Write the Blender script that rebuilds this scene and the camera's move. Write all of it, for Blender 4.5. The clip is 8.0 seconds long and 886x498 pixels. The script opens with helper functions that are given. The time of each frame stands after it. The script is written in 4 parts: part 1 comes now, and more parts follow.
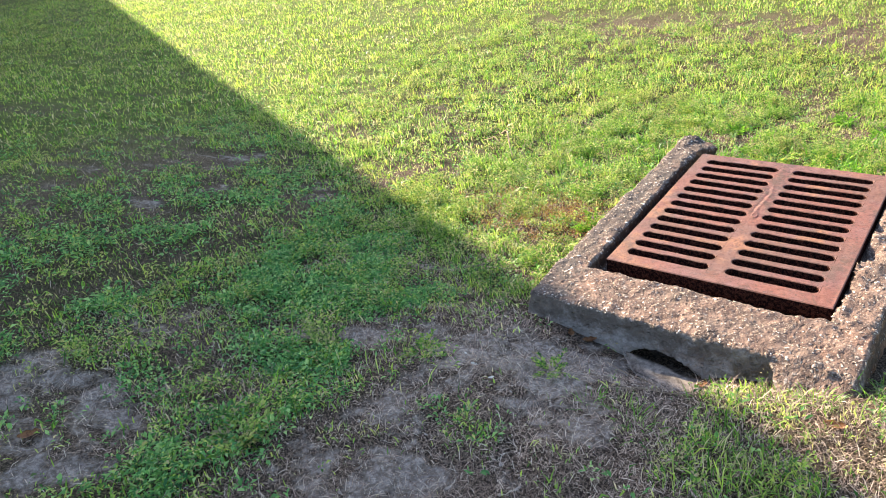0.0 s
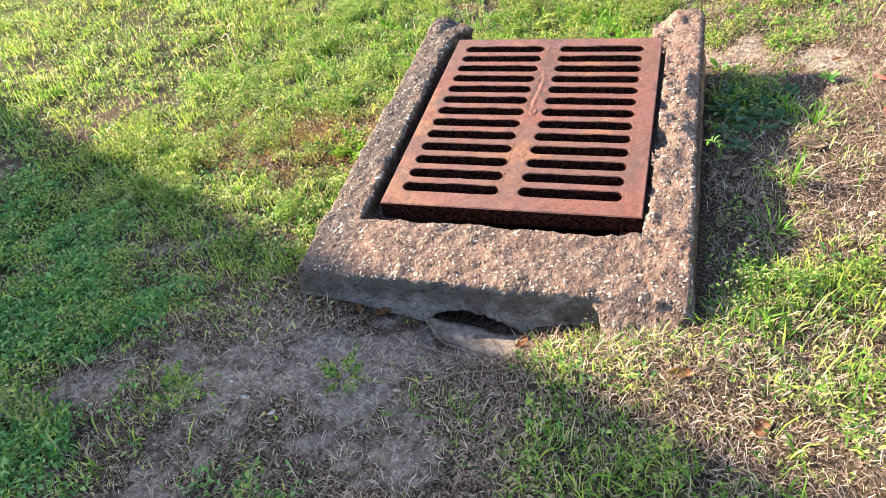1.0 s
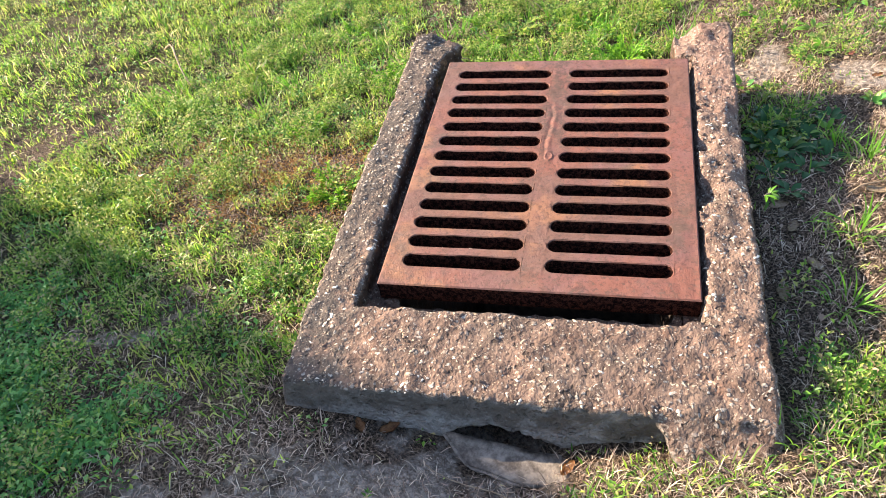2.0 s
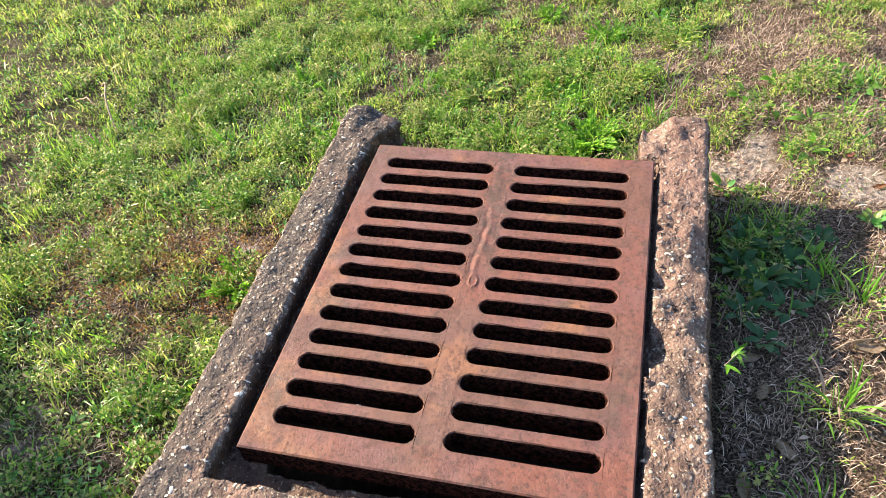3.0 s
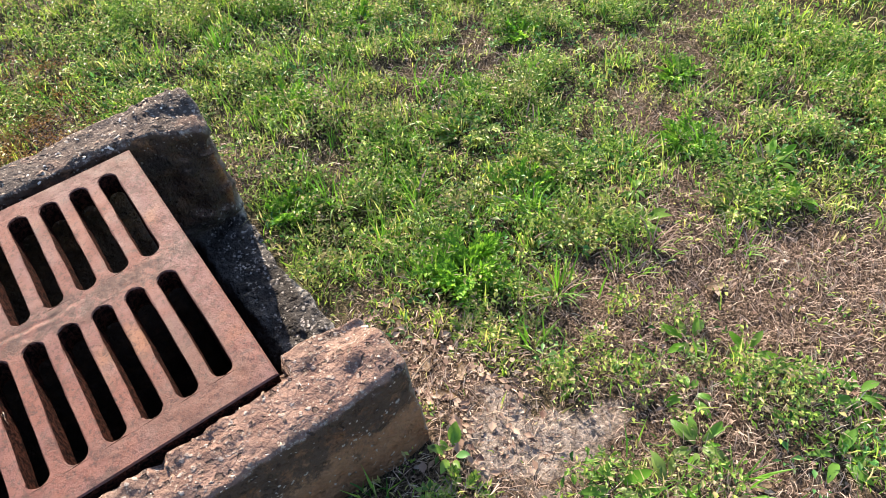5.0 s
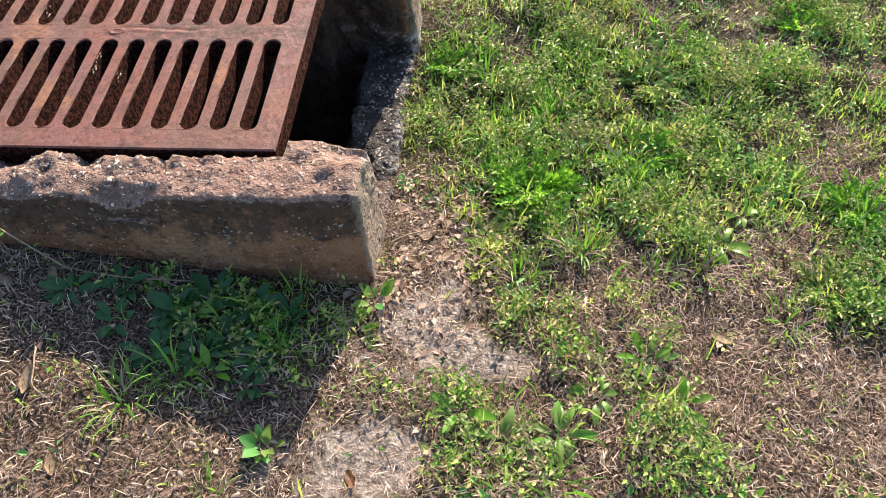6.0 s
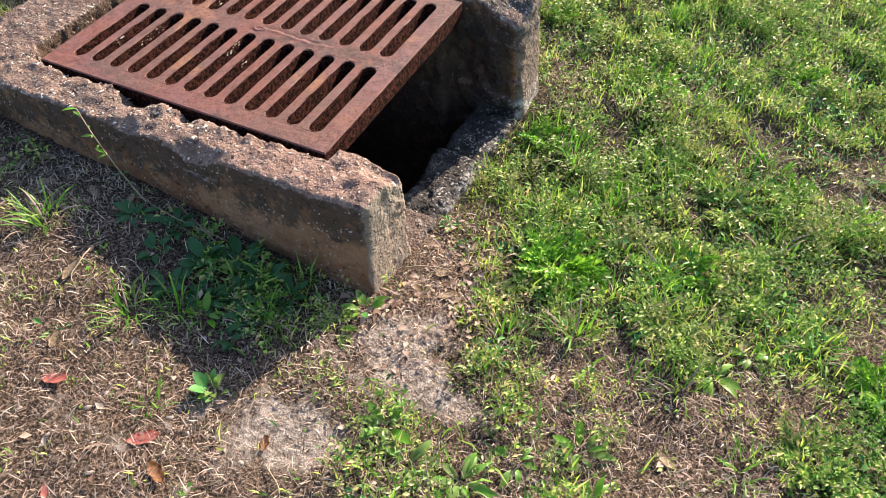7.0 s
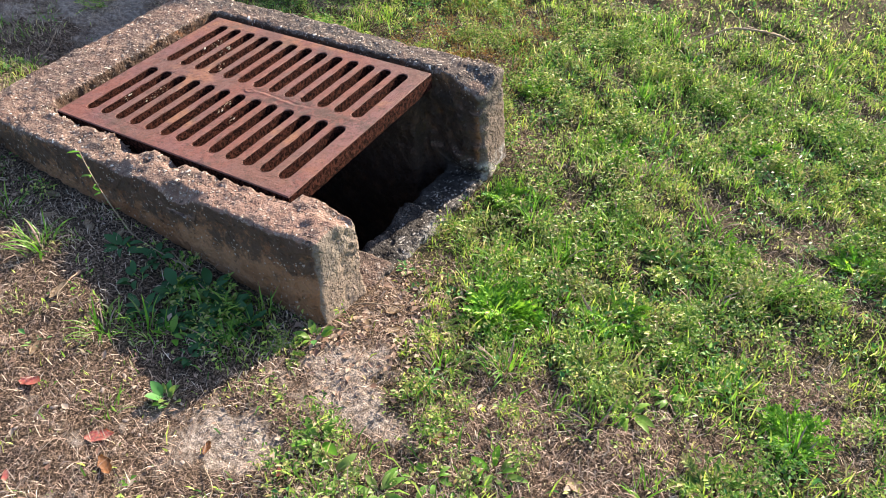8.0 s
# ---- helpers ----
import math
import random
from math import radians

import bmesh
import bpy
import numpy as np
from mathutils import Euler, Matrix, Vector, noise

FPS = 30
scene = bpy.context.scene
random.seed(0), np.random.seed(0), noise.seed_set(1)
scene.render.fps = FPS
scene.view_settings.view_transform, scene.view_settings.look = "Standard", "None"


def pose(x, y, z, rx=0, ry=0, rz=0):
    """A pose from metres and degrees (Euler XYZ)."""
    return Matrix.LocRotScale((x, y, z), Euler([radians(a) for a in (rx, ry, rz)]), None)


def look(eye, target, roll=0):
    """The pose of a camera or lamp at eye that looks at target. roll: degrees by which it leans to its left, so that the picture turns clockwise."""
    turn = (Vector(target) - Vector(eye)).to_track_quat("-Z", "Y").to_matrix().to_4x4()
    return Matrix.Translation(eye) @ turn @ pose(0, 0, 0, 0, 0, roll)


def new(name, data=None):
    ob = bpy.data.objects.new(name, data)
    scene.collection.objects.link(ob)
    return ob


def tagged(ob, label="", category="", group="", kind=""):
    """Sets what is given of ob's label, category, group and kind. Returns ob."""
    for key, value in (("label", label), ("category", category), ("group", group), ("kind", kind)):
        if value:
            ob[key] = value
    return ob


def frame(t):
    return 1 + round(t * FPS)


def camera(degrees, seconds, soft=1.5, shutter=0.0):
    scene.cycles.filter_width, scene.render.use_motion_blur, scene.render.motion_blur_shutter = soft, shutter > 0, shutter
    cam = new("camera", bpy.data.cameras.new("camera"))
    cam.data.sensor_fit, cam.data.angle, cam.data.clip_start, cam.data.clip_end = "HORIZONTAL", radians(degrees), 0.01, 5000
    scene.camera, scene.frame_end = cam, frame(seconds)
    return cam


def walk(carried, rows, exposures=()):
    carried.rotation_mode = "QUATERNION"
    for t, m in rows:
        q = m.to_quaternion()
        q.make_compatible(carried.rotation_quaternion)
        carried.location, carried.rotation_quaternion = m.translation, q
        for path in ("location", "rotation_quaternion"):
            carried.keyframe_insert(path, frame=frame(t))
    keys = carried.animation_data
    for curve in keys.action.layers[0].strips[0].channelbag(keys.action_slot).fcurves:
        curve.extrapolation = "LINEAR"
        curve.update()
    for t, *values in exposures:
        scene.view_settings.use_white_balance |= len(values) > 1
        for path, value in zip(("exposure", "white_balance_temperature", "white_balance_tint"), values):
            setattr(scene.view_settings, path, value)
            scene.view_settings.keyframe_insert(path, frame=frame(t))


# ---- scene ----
cam = camera(62.1, 8.0, soft=0.65)
PATH = [
    (0, (0.649, -2.398, 1.656), (-0.507, -1.102, 0.665), -9.9),
    (0.5, (0.596, -2.128, 1.572), (-0.247, -0.856, 0.279), -12.0),
    (1, (0.413, -1.881, 1.564), (-0.167, -0.528, 0.209), -11.8),
    (1.2, (0.347, -1.8, 1.576), (-0.178, -0.413, 0.235), -11.8),
    (2.3, (0.149, -1.353, 1.514), (-0.29, -0.037, 0.073), -10.7),
    (2.5, (0.143, -1.258, 1.514), (-0.288, 0.076, 0.088), -9.7),
    (3, (0.296, -1.021, 1.455), (-0.178, 0.327, 0.055), -8.4),
    (3.5, (0.528, -0.694, 1.413), (-0.055, 0.587, -0.008), -7.4),
    (4, (0.687, -0.301, 1.362), (-0.042, 0.874, -0.083), -8.4),
    (4.2, (0.748, -0.158, 1.351), (-0.08, 0.926, -0.112), -9.4),
    (5.3, (1.129, 0.549, 1.37), (-0.013, 0.966, -0.218), -5.5),
    (5.5, (1.167, 0.649, 1.362), (-0.004, 0.877, -0.244), -5.9),
    (6, (1.309, 0.924, 1.367), (0.181, 0.743, -0.275), -5.9),
    (6.5, (1.321, 1.108, 1.357), (0.216, 0.689, -0.256), -2.9),
    (7, (1.329, 1.309, 1.402), (0.185, 0.654, -0.102), -3.4),
    (7.5, (1.388, 1.552, 1.45), (0.213, 0.73, 0.055), -3.3),
    (8, (1.393, 1.585, 1.462), (0.155, 0.79, 0.107), -3.1),
]
walk(cam, [(t, look(eye, target, roll)) for t, eye, target, roll in PATH], [(0, 2.2, 6560, 13), (0.5, 2.26, 6480, 13), (1.0, 2.18, 6650, 15), (2.5, 1.92, 6520, 12), (4.0, 1.66, 6400, 15), (5.5, 1.61, 6280, 16), (8, 1.67, 6270, 15)])

# ---------------------------------------------------------------- light
SUN = Vector((-1.0, 0.21, 0.45)).normalized()
world = bpy.data.worlds.new("sky")
scene.world = world
world.use_nodes = True
wn = world.node_tree.nodes
sky = wn.new("ShaderNodeTexSky")
sky.sky_type = "NISHITA"
sky.sun_disc = False
sky.sun_elevation = math.asin(SUN.z)
sky.sun_rotation = math.atan2(SUN.x, SUN.y) % (2 * math.pi)
wn["Background"].inputs["Strength"].default_value = 0.113
world.node_tree.links.new(sky.outputs[0], wn["Background"].inputs["Color"])
sun_data = bpy.data.lights.new("sun", "SUN")
sun_data.energy, sun_data.angle, sun_data.color = 5.0, radians(0.5), (1.0, 0.86, 0.65)
sun = new("sun", sun_data)
sun.matrix_world = Matrix.Translation((0, 0, 20)) @ SUN.to_track_quat("Z", "Y").to_matrix().to_4x4()


# ---------------------------------------------------------------- materials
class Mat:
    """A node material under construction."""

    def __init__(self, name):
        self.mat = bpy.data.materials.new(name)
        self.mat.use_nodes = True
        self.nt = self.mat.node_tree
        self.bsdf = self.nt.nodes["Principled BSDF"]
        self.out = self.nt.nodes["Material Output"]
        self.geo = self.nt.nodes.new("ShaderNodeNewGeometry")
        turn = self.nt.nodes.new("ShaderNodeVectorRotate")
        turn.rotation_type = "EULER_XYZ"
        turn.inputs["Rotation"].default_value = (0.63, 0.41, 0.87)
        self.nt.links.new(self.geo.outputs["Position"], turn.inputs["Vector"])
        self.place = turn.outputs[0]

    def put(self, socket, value):
        if isinstance(value, bpy.types.NodeSocket):
            self.nt.links.new(value, socket)
        elif isinstance(value, (tuple, list)) and len(value) == 3 and socket.type == "RGBA":
            socket.default_value = (*value, 1)
        else:
            socket.default_value = value

    def noise(self, scale, detail=4, rough=0.6, vector=None):
        n = self.nt.nodes.new("ShaderNodeTexNoise")
        self.put(n.inputs["Vector"], vector or self.place)
        n.inputs["Scale"].default_value, n.inputs["Detail"].default_value, n.inputs["Roughness"].default_value = scale, detail, rough
        return n.outputs["Fac"]

    def cells(self, scale, feature="F1"):
        n = self.nt.nodes.new("ShaderNodeTexVoronoi")
        n.feature = feature
        warp = self.nt.nodes.new("ShaderNodeTexNoise")
        warp.inputs["Scale"].default_value, warp.inputs["Detail"].default_value = scale * 0.9, 3
        self.put(warp.inputs["Vector"], self.place)
        push = self.nt.nodes.new("ShaderNodeVectorMath")
        push.operation = "MULTIPLY_ADD"
        self.put(push.inputs[0], warp.outputs["Color"])
        push.inputs[1].default_value = (1.5 / scale,) * 3
        self.put(push.inputs[2], self.geo.outputs["Position"])
        self.put(n.inputs["Vector"], push.outputs[0])
        n.inputs["Scale"].default_value = scale
        return n

    def ramp(self, value, lo, hi, a=0.0, b=1.0):
        n = self.nt.nodes.new("ShaderNodeMapRange")
        n.interpolation_type = "SMOOTHSTEP"
        self.put(n.inputs["Value"], value)
        for key, v in (("From Min", lo), ("From Max", hi), ("To Min", a), ("To Max", b)):
            n.inputs[key].default_value = v
        return n.outputs["Result"]

    def math(self, op, a, b=0.0):
        n = self.nt.nodes.new("ShaderNodeMath")
        n.operation = op
        self.put(n.inputs[0], a)
        self.put(n.inputs[1], b)
        return n.outputs[0]

    def mix(self, fac, a, b):
        n = self.nt.nodes.new("ShaderNodeMix")
        n.data_type = "RGBA"
        self.put(n.inputs["Factor"], fac)
        self.put(n.inputs["A"], a)
        self.put(n.inputs["B"], b)
        return n.outputs["Result"]

    def xyz(self, value):
        n = self.nt.nodes.new("ShaderNodeSeparateXYZ")
        self.put(n.inputs[0], value)
        return n.outputs

    def bump(self, height, distance, strength=1.0, base=None):
        n = self.nt.nodes.new("ShaderNodeBump")
        self.put(n.inputs["Height"], height)
        n.inputs["Distance"].default_value, n.inputs["Strength"].default_value = distance, strength
        if base:
            self.put(n.inputs["Normal"], base)
        return n.outputs[0]

    def done(self, color, rough=0.9, normal=None, metal=0.0, spec=0.3):
        self.put(self.bsdf.inputs["Base Color"], color)
        self.put(self.bsdf.inputs["Roughness"], rough)
        self.put(self.bsdf.inputs["Metallic"], metal)
        self.put(self.bsdf.inputs["Specular IOR Level"], spec)
        if normal:
            self.put(self.bsdf.inputs["Normal"], normal)
        return self.mat

    def leafy(self, color, rough=0.5, through_light=0.4, spec=0.35):
        """Thin leaf: gloss and diffuse, with light coming through."""
        self.done(color, rough, spec=spec)
        tr = self.nt.nodes.new("ShaderNodeBsdfTranslucent")
        warm = self.nt.nodes.new("ShaderNodeMix")
        warm.data_type, warm.blend_type = "RGBA", "MULTIPLY"
        warm.inputs["Factor"].default_value = 1.0
        self.put(warm.inputs["A"], color)
        warm.inputs["B"].default_value = (1.02, 1.06, 0.75, 1)
        self.put(tr.inputs["Color"], warm.outputs["Result"])
        mx = self.nt.nodes.new("ShaderNodeMixShader")
        mx.inputs[0].default_value = through_light
        self.nt.links.new(self.bsdf.outputs[0], mx.inputs[1])
        self.nt.links.new(tr.outputs[0], mx.inputs[2])
        self.nt.links.new(mx.outputs[0], self.out.inputs["Surface"])
        return self.mat


def make_soil():
    m = Mat("sandy_soil")
    att = m.nt.nodes.new("ShaderNodeAttribute")
    att.attribute_name = "cover"
    cov = m.xyz(att.outputs["Vector"])
    fine, mid, grit = m.noise(170, 5, 0.75), m.noise(22, 5, 0.7), m.noise(60, 4, 0.7)
    soil = m.mix(m.ramp(grit, 0.35, 0.66), (0.20, 0.165, 0.140), (0.47, 0.405, 0.355))
    soil = m.mix(m.ramp(fine, 0.42, 0.68, 0, 0.6), soil, (0.10, 0.075, 0.055))
    thatch = m.mix(m.ramp(fine, 0.42, 0.68), (0.040, 0.025, 0.019), (0.37, 0.250, 0.190))
    # ground among the grass, painted dark for the shade between blades
    gap_shade = m.mix(m.ramp(m.math("ADD", fine, m.math("MULTIPLY", grit, 0.5)), 0.62, 0.92), (0.010, 0.013, 0.005), (0.095, 0.100, 0.032))
    sward = m.mix(m.ramp(m.noise(14, 5, 0.75), 0.35, 0.65), (0.050, 0.076, 0.015), (0.140, 0.178, 0.034))
    p = m.xyz(m.geo.outputs["Position"])
    c = m.mix(m.math("MULTIPLY", cov["Y"], 0.8), gap_shade, thatch)
    away = m.math("MAXIMUM", m.math("MAXIMUM", m.ramp(p["X"], -2.6, -5.0), m.ramp(p["X"], 1.7, 4.0)), m.math("MAXIMUM", m.ramp(p["Y"], -2.5, -3.5), m.ramp(p["Y"], 4.0, 6.0)))
    c = m.mix(m.math("MULTIPLY", away, m.ramp(cov["X"], 0.2, 0.7, 0.45, 0.9)), c, sward)
    c = m.mix(m.math("MULTIPLY", m.ramp(m.math("ADD", cov["Z"], m.math("MULTIPLY", m.math("SUBTRACT", mid, 0.5), 1.3)), 0.30, 0.70), m.ramp(away, 0.3, 1.0, 1.0, 0.3)), c, soil)
    h = m.math("ADD", fine, m.math("ADD", m.math("MULTIPLY", grit, 2.0), m.math("MULTIPLY", mid, 3.0)))
    return m.done(c, 0.95, m.bump(h, 0.011, 1.0), spec=0.12)


def make_concrete():
    m = Mat("weathered_concrete")
    p = m.xyz(m.geo.outputs["Position"])
    nz = m.xyz(m.geo.outputs["Normal"])["Z"]
    big, mid, fine = m.noise(4.0, 4), m.noise(17, 5, 0.65), m.noise(120, 4, 0.7)
    top = m.mix(m.ramp(mid, 0.35, 0.68), (0.108, 0.064, 0.049), (0.262, 0.166, 0.124))
    tan = m.math("MULTIPLY", m.ramp(p["X"], 0.25, 0.42), m.math("MULTIPLY", m.ramp(p["Z"], 0.1, 0.2), m.ramp(m.math("ADD", p["Y"], m.math("MULTIPLY", big, 0.5)), 0.1, 0.65)))
    top = m.mix(tan, top, m.mix(m.ramp(mid, 0.3, 0.7), (0.19, 0.103, 0.076), (0.34, 0.212, 0.162)))
    rusty = m.ramp(m.noise(9, 3), 0.55, 0.72)
    top = m.mix(m.math("MULTIPLY", rusty, 0.4), top, (0.27, 0.130, 0.080))
    lichen = m.math("ADD", m.math("MULTIPLY", m.ramp(p["X"], -0.30, -0.48), m.ramp(p["Y"], 0.40, 0.55, 0.27, 0.40)), m.noise(11, 5, 0.7))
    top = m.mix(m.math("MULTIPLY", m.ramp(lichen, 0.56, 0.74), 0.85), top, (0.055, 0.05, 0.047))
    top = m.mix(m.ramp(m.noise(52, 4, 0.8), 0.60, 0.68, 0, 0.55), top, (0.060, 0.038, 0.027))
    stain = m.math("MULTIPLY", m.ramp(m.noise(5.5, 5, 0.65), 0.47, 0.60, 0, 0.6), m.ramp(tan, 0.2, 0.8, 1.0, 0.3))
    top = m.mix(stain, top, m.mix(m.ramp(mid, 0.35, 0.65), (0.072, 0.048, 0.039), (0.180, 0.126, 0.098)))
    # exposed aggregate
    v = m.cells(80)
    shade = m.xyz(v.outputs["Color"])
    peb = m.math("MULTIPLY", m.ramp(v.outputs["Distance"], 0.42, 0.26), m.ramp(shade["X"], 0.56, 0.60))
    top = m.mix(m.math("MULTIPLY", peb, 0.6), top, m.mix(shade["Y"], (0.30, 0.20, 0.14), (0.72, 0.66, 0.58)))
    dimple = m.cells(62)
    hole = m.math("MULTIPLY", m.ramp(dimple.outputs["Distance"], 0.40, 0.22), m.ramp(m.xyz(dimple.outputs["Color"])["Z"], 0.60, 0.66))
    top = m.mix(m.math("MULTIPLY", hole, 0.75), top, (0.045, 0.028, 0.022))
    grain = m.cells(190)
    top = m.mix(m.math("MULTIPLY", m.ramp(grain.outputs["Distance"], 0.45, 0.25), m.ramp(m.xyz(grain.outputs["Color"])["X"], 0.72, 0.78, 0, 0.7)), top, (0.46, 0.38, 0.30))
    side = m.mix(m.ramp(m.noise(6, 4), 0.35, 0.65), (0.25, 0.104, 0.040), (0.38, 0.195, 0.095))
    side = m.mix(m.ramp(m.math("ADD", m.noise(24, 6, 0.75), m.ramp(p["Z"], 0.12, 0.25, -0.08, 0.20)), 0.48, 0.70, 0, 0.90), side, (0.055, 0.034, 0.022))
    speck = m.cells(110)
    side = m.mix(m.math("MULTIPLY", m.ramp(speck.outputs["Distance"], 0.35, 0.2), m.ramp(m.xyz(speck.outputs["Color"])["X"], 0.74, 0.79, 0, 0.85)), side, (0.50, 0.43, 0.36))
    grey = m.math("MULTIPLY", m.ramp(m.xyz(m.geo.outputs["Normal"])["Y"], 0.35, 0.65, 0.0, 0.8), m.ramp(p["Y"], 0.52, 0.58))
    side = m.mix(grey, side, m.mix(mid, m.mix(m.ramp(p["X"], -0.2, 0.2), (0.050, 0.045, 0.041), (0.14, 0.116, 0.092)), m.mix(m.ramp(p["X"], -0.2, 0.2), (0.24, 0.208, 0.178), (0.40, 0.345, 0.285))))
    # front face whitens towards its foot: efflorescence, with skylight painted in
    front = m.ramp(p["Y"], -0.68, -0.73)
    side = m.mix(m.math("MULTIPLY", front, 0.8), side, m.mix(m.ramp(m.math("ADD", mid, m.ramp(p["Z"], 0.26, 0.18, -0.15, 0.15)), 0.3, 0.7), (0.17, 0.14, 0.115), (0.54, 0.49, 0.44)))
    # brown-black inside walls, with the shaft's shade painted into the colour
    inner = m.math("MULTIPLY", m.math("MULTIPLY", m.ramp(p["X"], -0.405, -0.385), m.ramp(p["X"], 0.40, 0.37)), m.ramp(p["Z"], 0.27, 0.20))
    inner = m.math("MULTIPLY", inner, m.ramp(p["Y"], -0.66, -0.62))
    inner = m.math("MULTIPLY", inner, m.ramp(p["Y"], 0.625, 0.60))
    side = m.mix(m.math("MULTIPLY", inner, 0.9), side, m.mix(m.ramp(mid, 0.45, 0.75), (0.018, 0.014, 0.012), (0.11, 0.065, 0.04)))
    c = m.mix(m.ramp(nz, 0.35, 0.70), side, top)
    # bare pale grit on the rubbed outer edges
    rub = m.math("MULTIPLY", m.math("MULTIPLY", m.ramp(nz, 0.25, 0.5), m.ramp(nz, 0.95, 0.75)), m.ramp(p["Z"], 0.20, 0.24))
    c = m.mix(m.math("MULTIPLY", rub, m.ramp(m.noise(58, 5, 0.8), 0.52, 0.62, 0, 0.6)), c, (0.48, 0.41, 0.35))
    # sill and shaft foot painted dark for the shade inside the open end
    shaded_sill = m.math("MULTIPLY", m.ramp(p["Z"], 0.03, -0.01), m.math("MULTIPLY", m.ramp(p["X"], 0.40, 0.34), m.ramp(p["X"], -0.40, -0.36)))
    c = m.mix(m.math("MULTIPLY", shaded_sill, m.ramp(p["Y"], 0.45, 0.5)), c, m.mix(m.ramp(mid, 0.4, 0.7), (0.014, 0.013, 0.013), (0.065, 0.060, 0.058)))
    c = m.mix(m.math("MULTIPLY", shaded_sill, m.math("MULTIPLY", m.ramp(p["Y"], 0.5, 0.55), m.math("MULTIPLY", m.ramp(speck.outputs["Distance"], 0.5, 0.25), m.ramp(shade["Y"], 0.55, 0.7)))), c, (0.42, 0.39, 0.36))
    # whitish lichen on the sill's outer edge, with its sunlit rim painted in
    pale = m.math("MULTIPLY", m.math("MULTIPLY", m.ramp(p["Z"], 0.02, -0.02), m.ramp(p["Y"], 0.605, 0.645)), m.ramp(m.noise(30, 5, 0.7), 0.42, 0.58))
    c = m.mix(m.math("MULTIPLY", pale, m.ramp(p["X"], 0.22, 0.05)), c, (0.52, 0.49, 0.45))
    c = m.mix(m.ramp(fine, 0.25, 0.75, 0.0, 0.35), c, (0.10, 0.08, 0.065))
    h = m.math("ADD", m.math("MULTIPLY", m.ramp(v.outputs["Distance"], 0.6, 0.1), m.ramp(shade["X"], 0.4, 0.7, 0.05, 0.55)), m.math("ADD", m.math("SUBTRACT", fine, m.math("MULTIPLY", hole, 1.6)), m.math("MULTIPLY", m.noise(50, 4), 2.2)))
    return m.done(c, m.ramp(fine, 0.2, 0.8, 0.75, 0.95), m.bump(h, 0.008, 1.0), spec=0.3)


def make_rust():
    m = Mat("rusted_cast_iron")
    nz = m.xyz(m.geo.outputs["Normal"])["Z"]
    p = m.xyz(m.geo.outputs["Position"])
    big, mid, fine = m.noise(6, 4), m.noise(30, 6, 0.72), m.noise(210, 3, 0.6)
    c = m.mix(m.ramp(big, 0.38, 0.62), (0.185, 0.062, 0.040), (0.160, 0.066, 0.056))
    c = m.mix(m.ramp(m.noise(3.6, 5, 0.6), 0.50, 0.62, 0, 0.6), c, (0.125, 0.062, 0.042))
    c = m.mix(m.ramp(mid, 0.50, 0.68, 0, 0.75), c, (0.095, 0.043, 0.032))
    c = m.mix(m.ramp(m.noise(5, 3), 0.55, 0.68, 0, 0.7), c, (0.270, 0.115, 0.052))
    c = m.mix(m.ramp(m.noise(11, 5, 0.7), 0.55, 0.68, 0, 0.7), c, (0.085, 0.052, 0.038))
    c = m.mix(m.ramp(m.noise(60, 4, 0.8), 0.56, 0.68, 0, 0.5), c, (0.30, 0.165, 0.120))
    flake = m.noise(42, 5, 0.75, m.geo.outputs["Position"])
    c = m.mix(m.ramp(flake, 0.44, 0.36, 0, 0.6), c, (0.072, 0.034, 0.027))
    # flaking crust on slot walls and edges, darkened for the shade they lie in
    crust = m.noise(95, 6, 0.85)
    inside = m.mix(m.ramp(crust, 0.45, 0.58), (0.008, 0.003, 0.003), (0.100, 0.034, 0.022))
    # pale flecks painted as glints on the crust
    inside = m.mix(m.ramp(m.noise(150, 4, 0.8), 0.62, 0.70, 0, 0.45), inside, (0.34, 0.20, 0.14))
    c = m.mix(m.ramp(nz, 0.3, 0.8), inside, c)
    near_rib = m.ramp(m.math("ABSOLUTE", m.math("ADD", p["X"], m.math("ADD", 0.008, m.math("MULTIPLY", m.math("SUBTRACT", big, 0.5), 0.10)))), 0.055, 0.015)
    stain = m.math("MULTIPLY", m.math("MULTIPLY", near_rib, m.ramp(p["Y"], 0.02, 0.12)), m.ramp(mid, 0.36, 0.56, 0, 0.7))
    c = m.mix(m.math("MULTIPLY", stain, m.ramp(nz, 0.5, 0.8)), c, (0.062, 0.040, 0.030))
    pits = m.noise(120, 5, 0.8)
    c = m.mix(m.math("MULTIPLY", m.ramp(pits, 0.51, 0.62), m.ramp(nz, 0.3, 0.8, 0, 0.7)), c, (0.060, 0.030, 0.024))
    h = m.math("SUBTRACT", m.math("ADD", m.math("MULTIPLY", fine, 0.35), m.math("MULTIPLY", mid, 1.4)), m.math("MULTIPLY", pits, 1.2))
    h = m.math("ADD", h, m.math("MULTIPLY", crust, m.ramp(nz, 0.8, 0.3, 0.2, 4.0)))
    return m.done(c, m.math("MAXIMUM", m.ramp(mid, 0.3, 0.7, 0.52, 0.80), m.ramp(nz, 0.8, 0.3, 0.0, 0.95)), m.bump(h, 0.0036, 1.0), spec=m.ramp(nz, 0.3, 0.8, 0.05, 0.38))


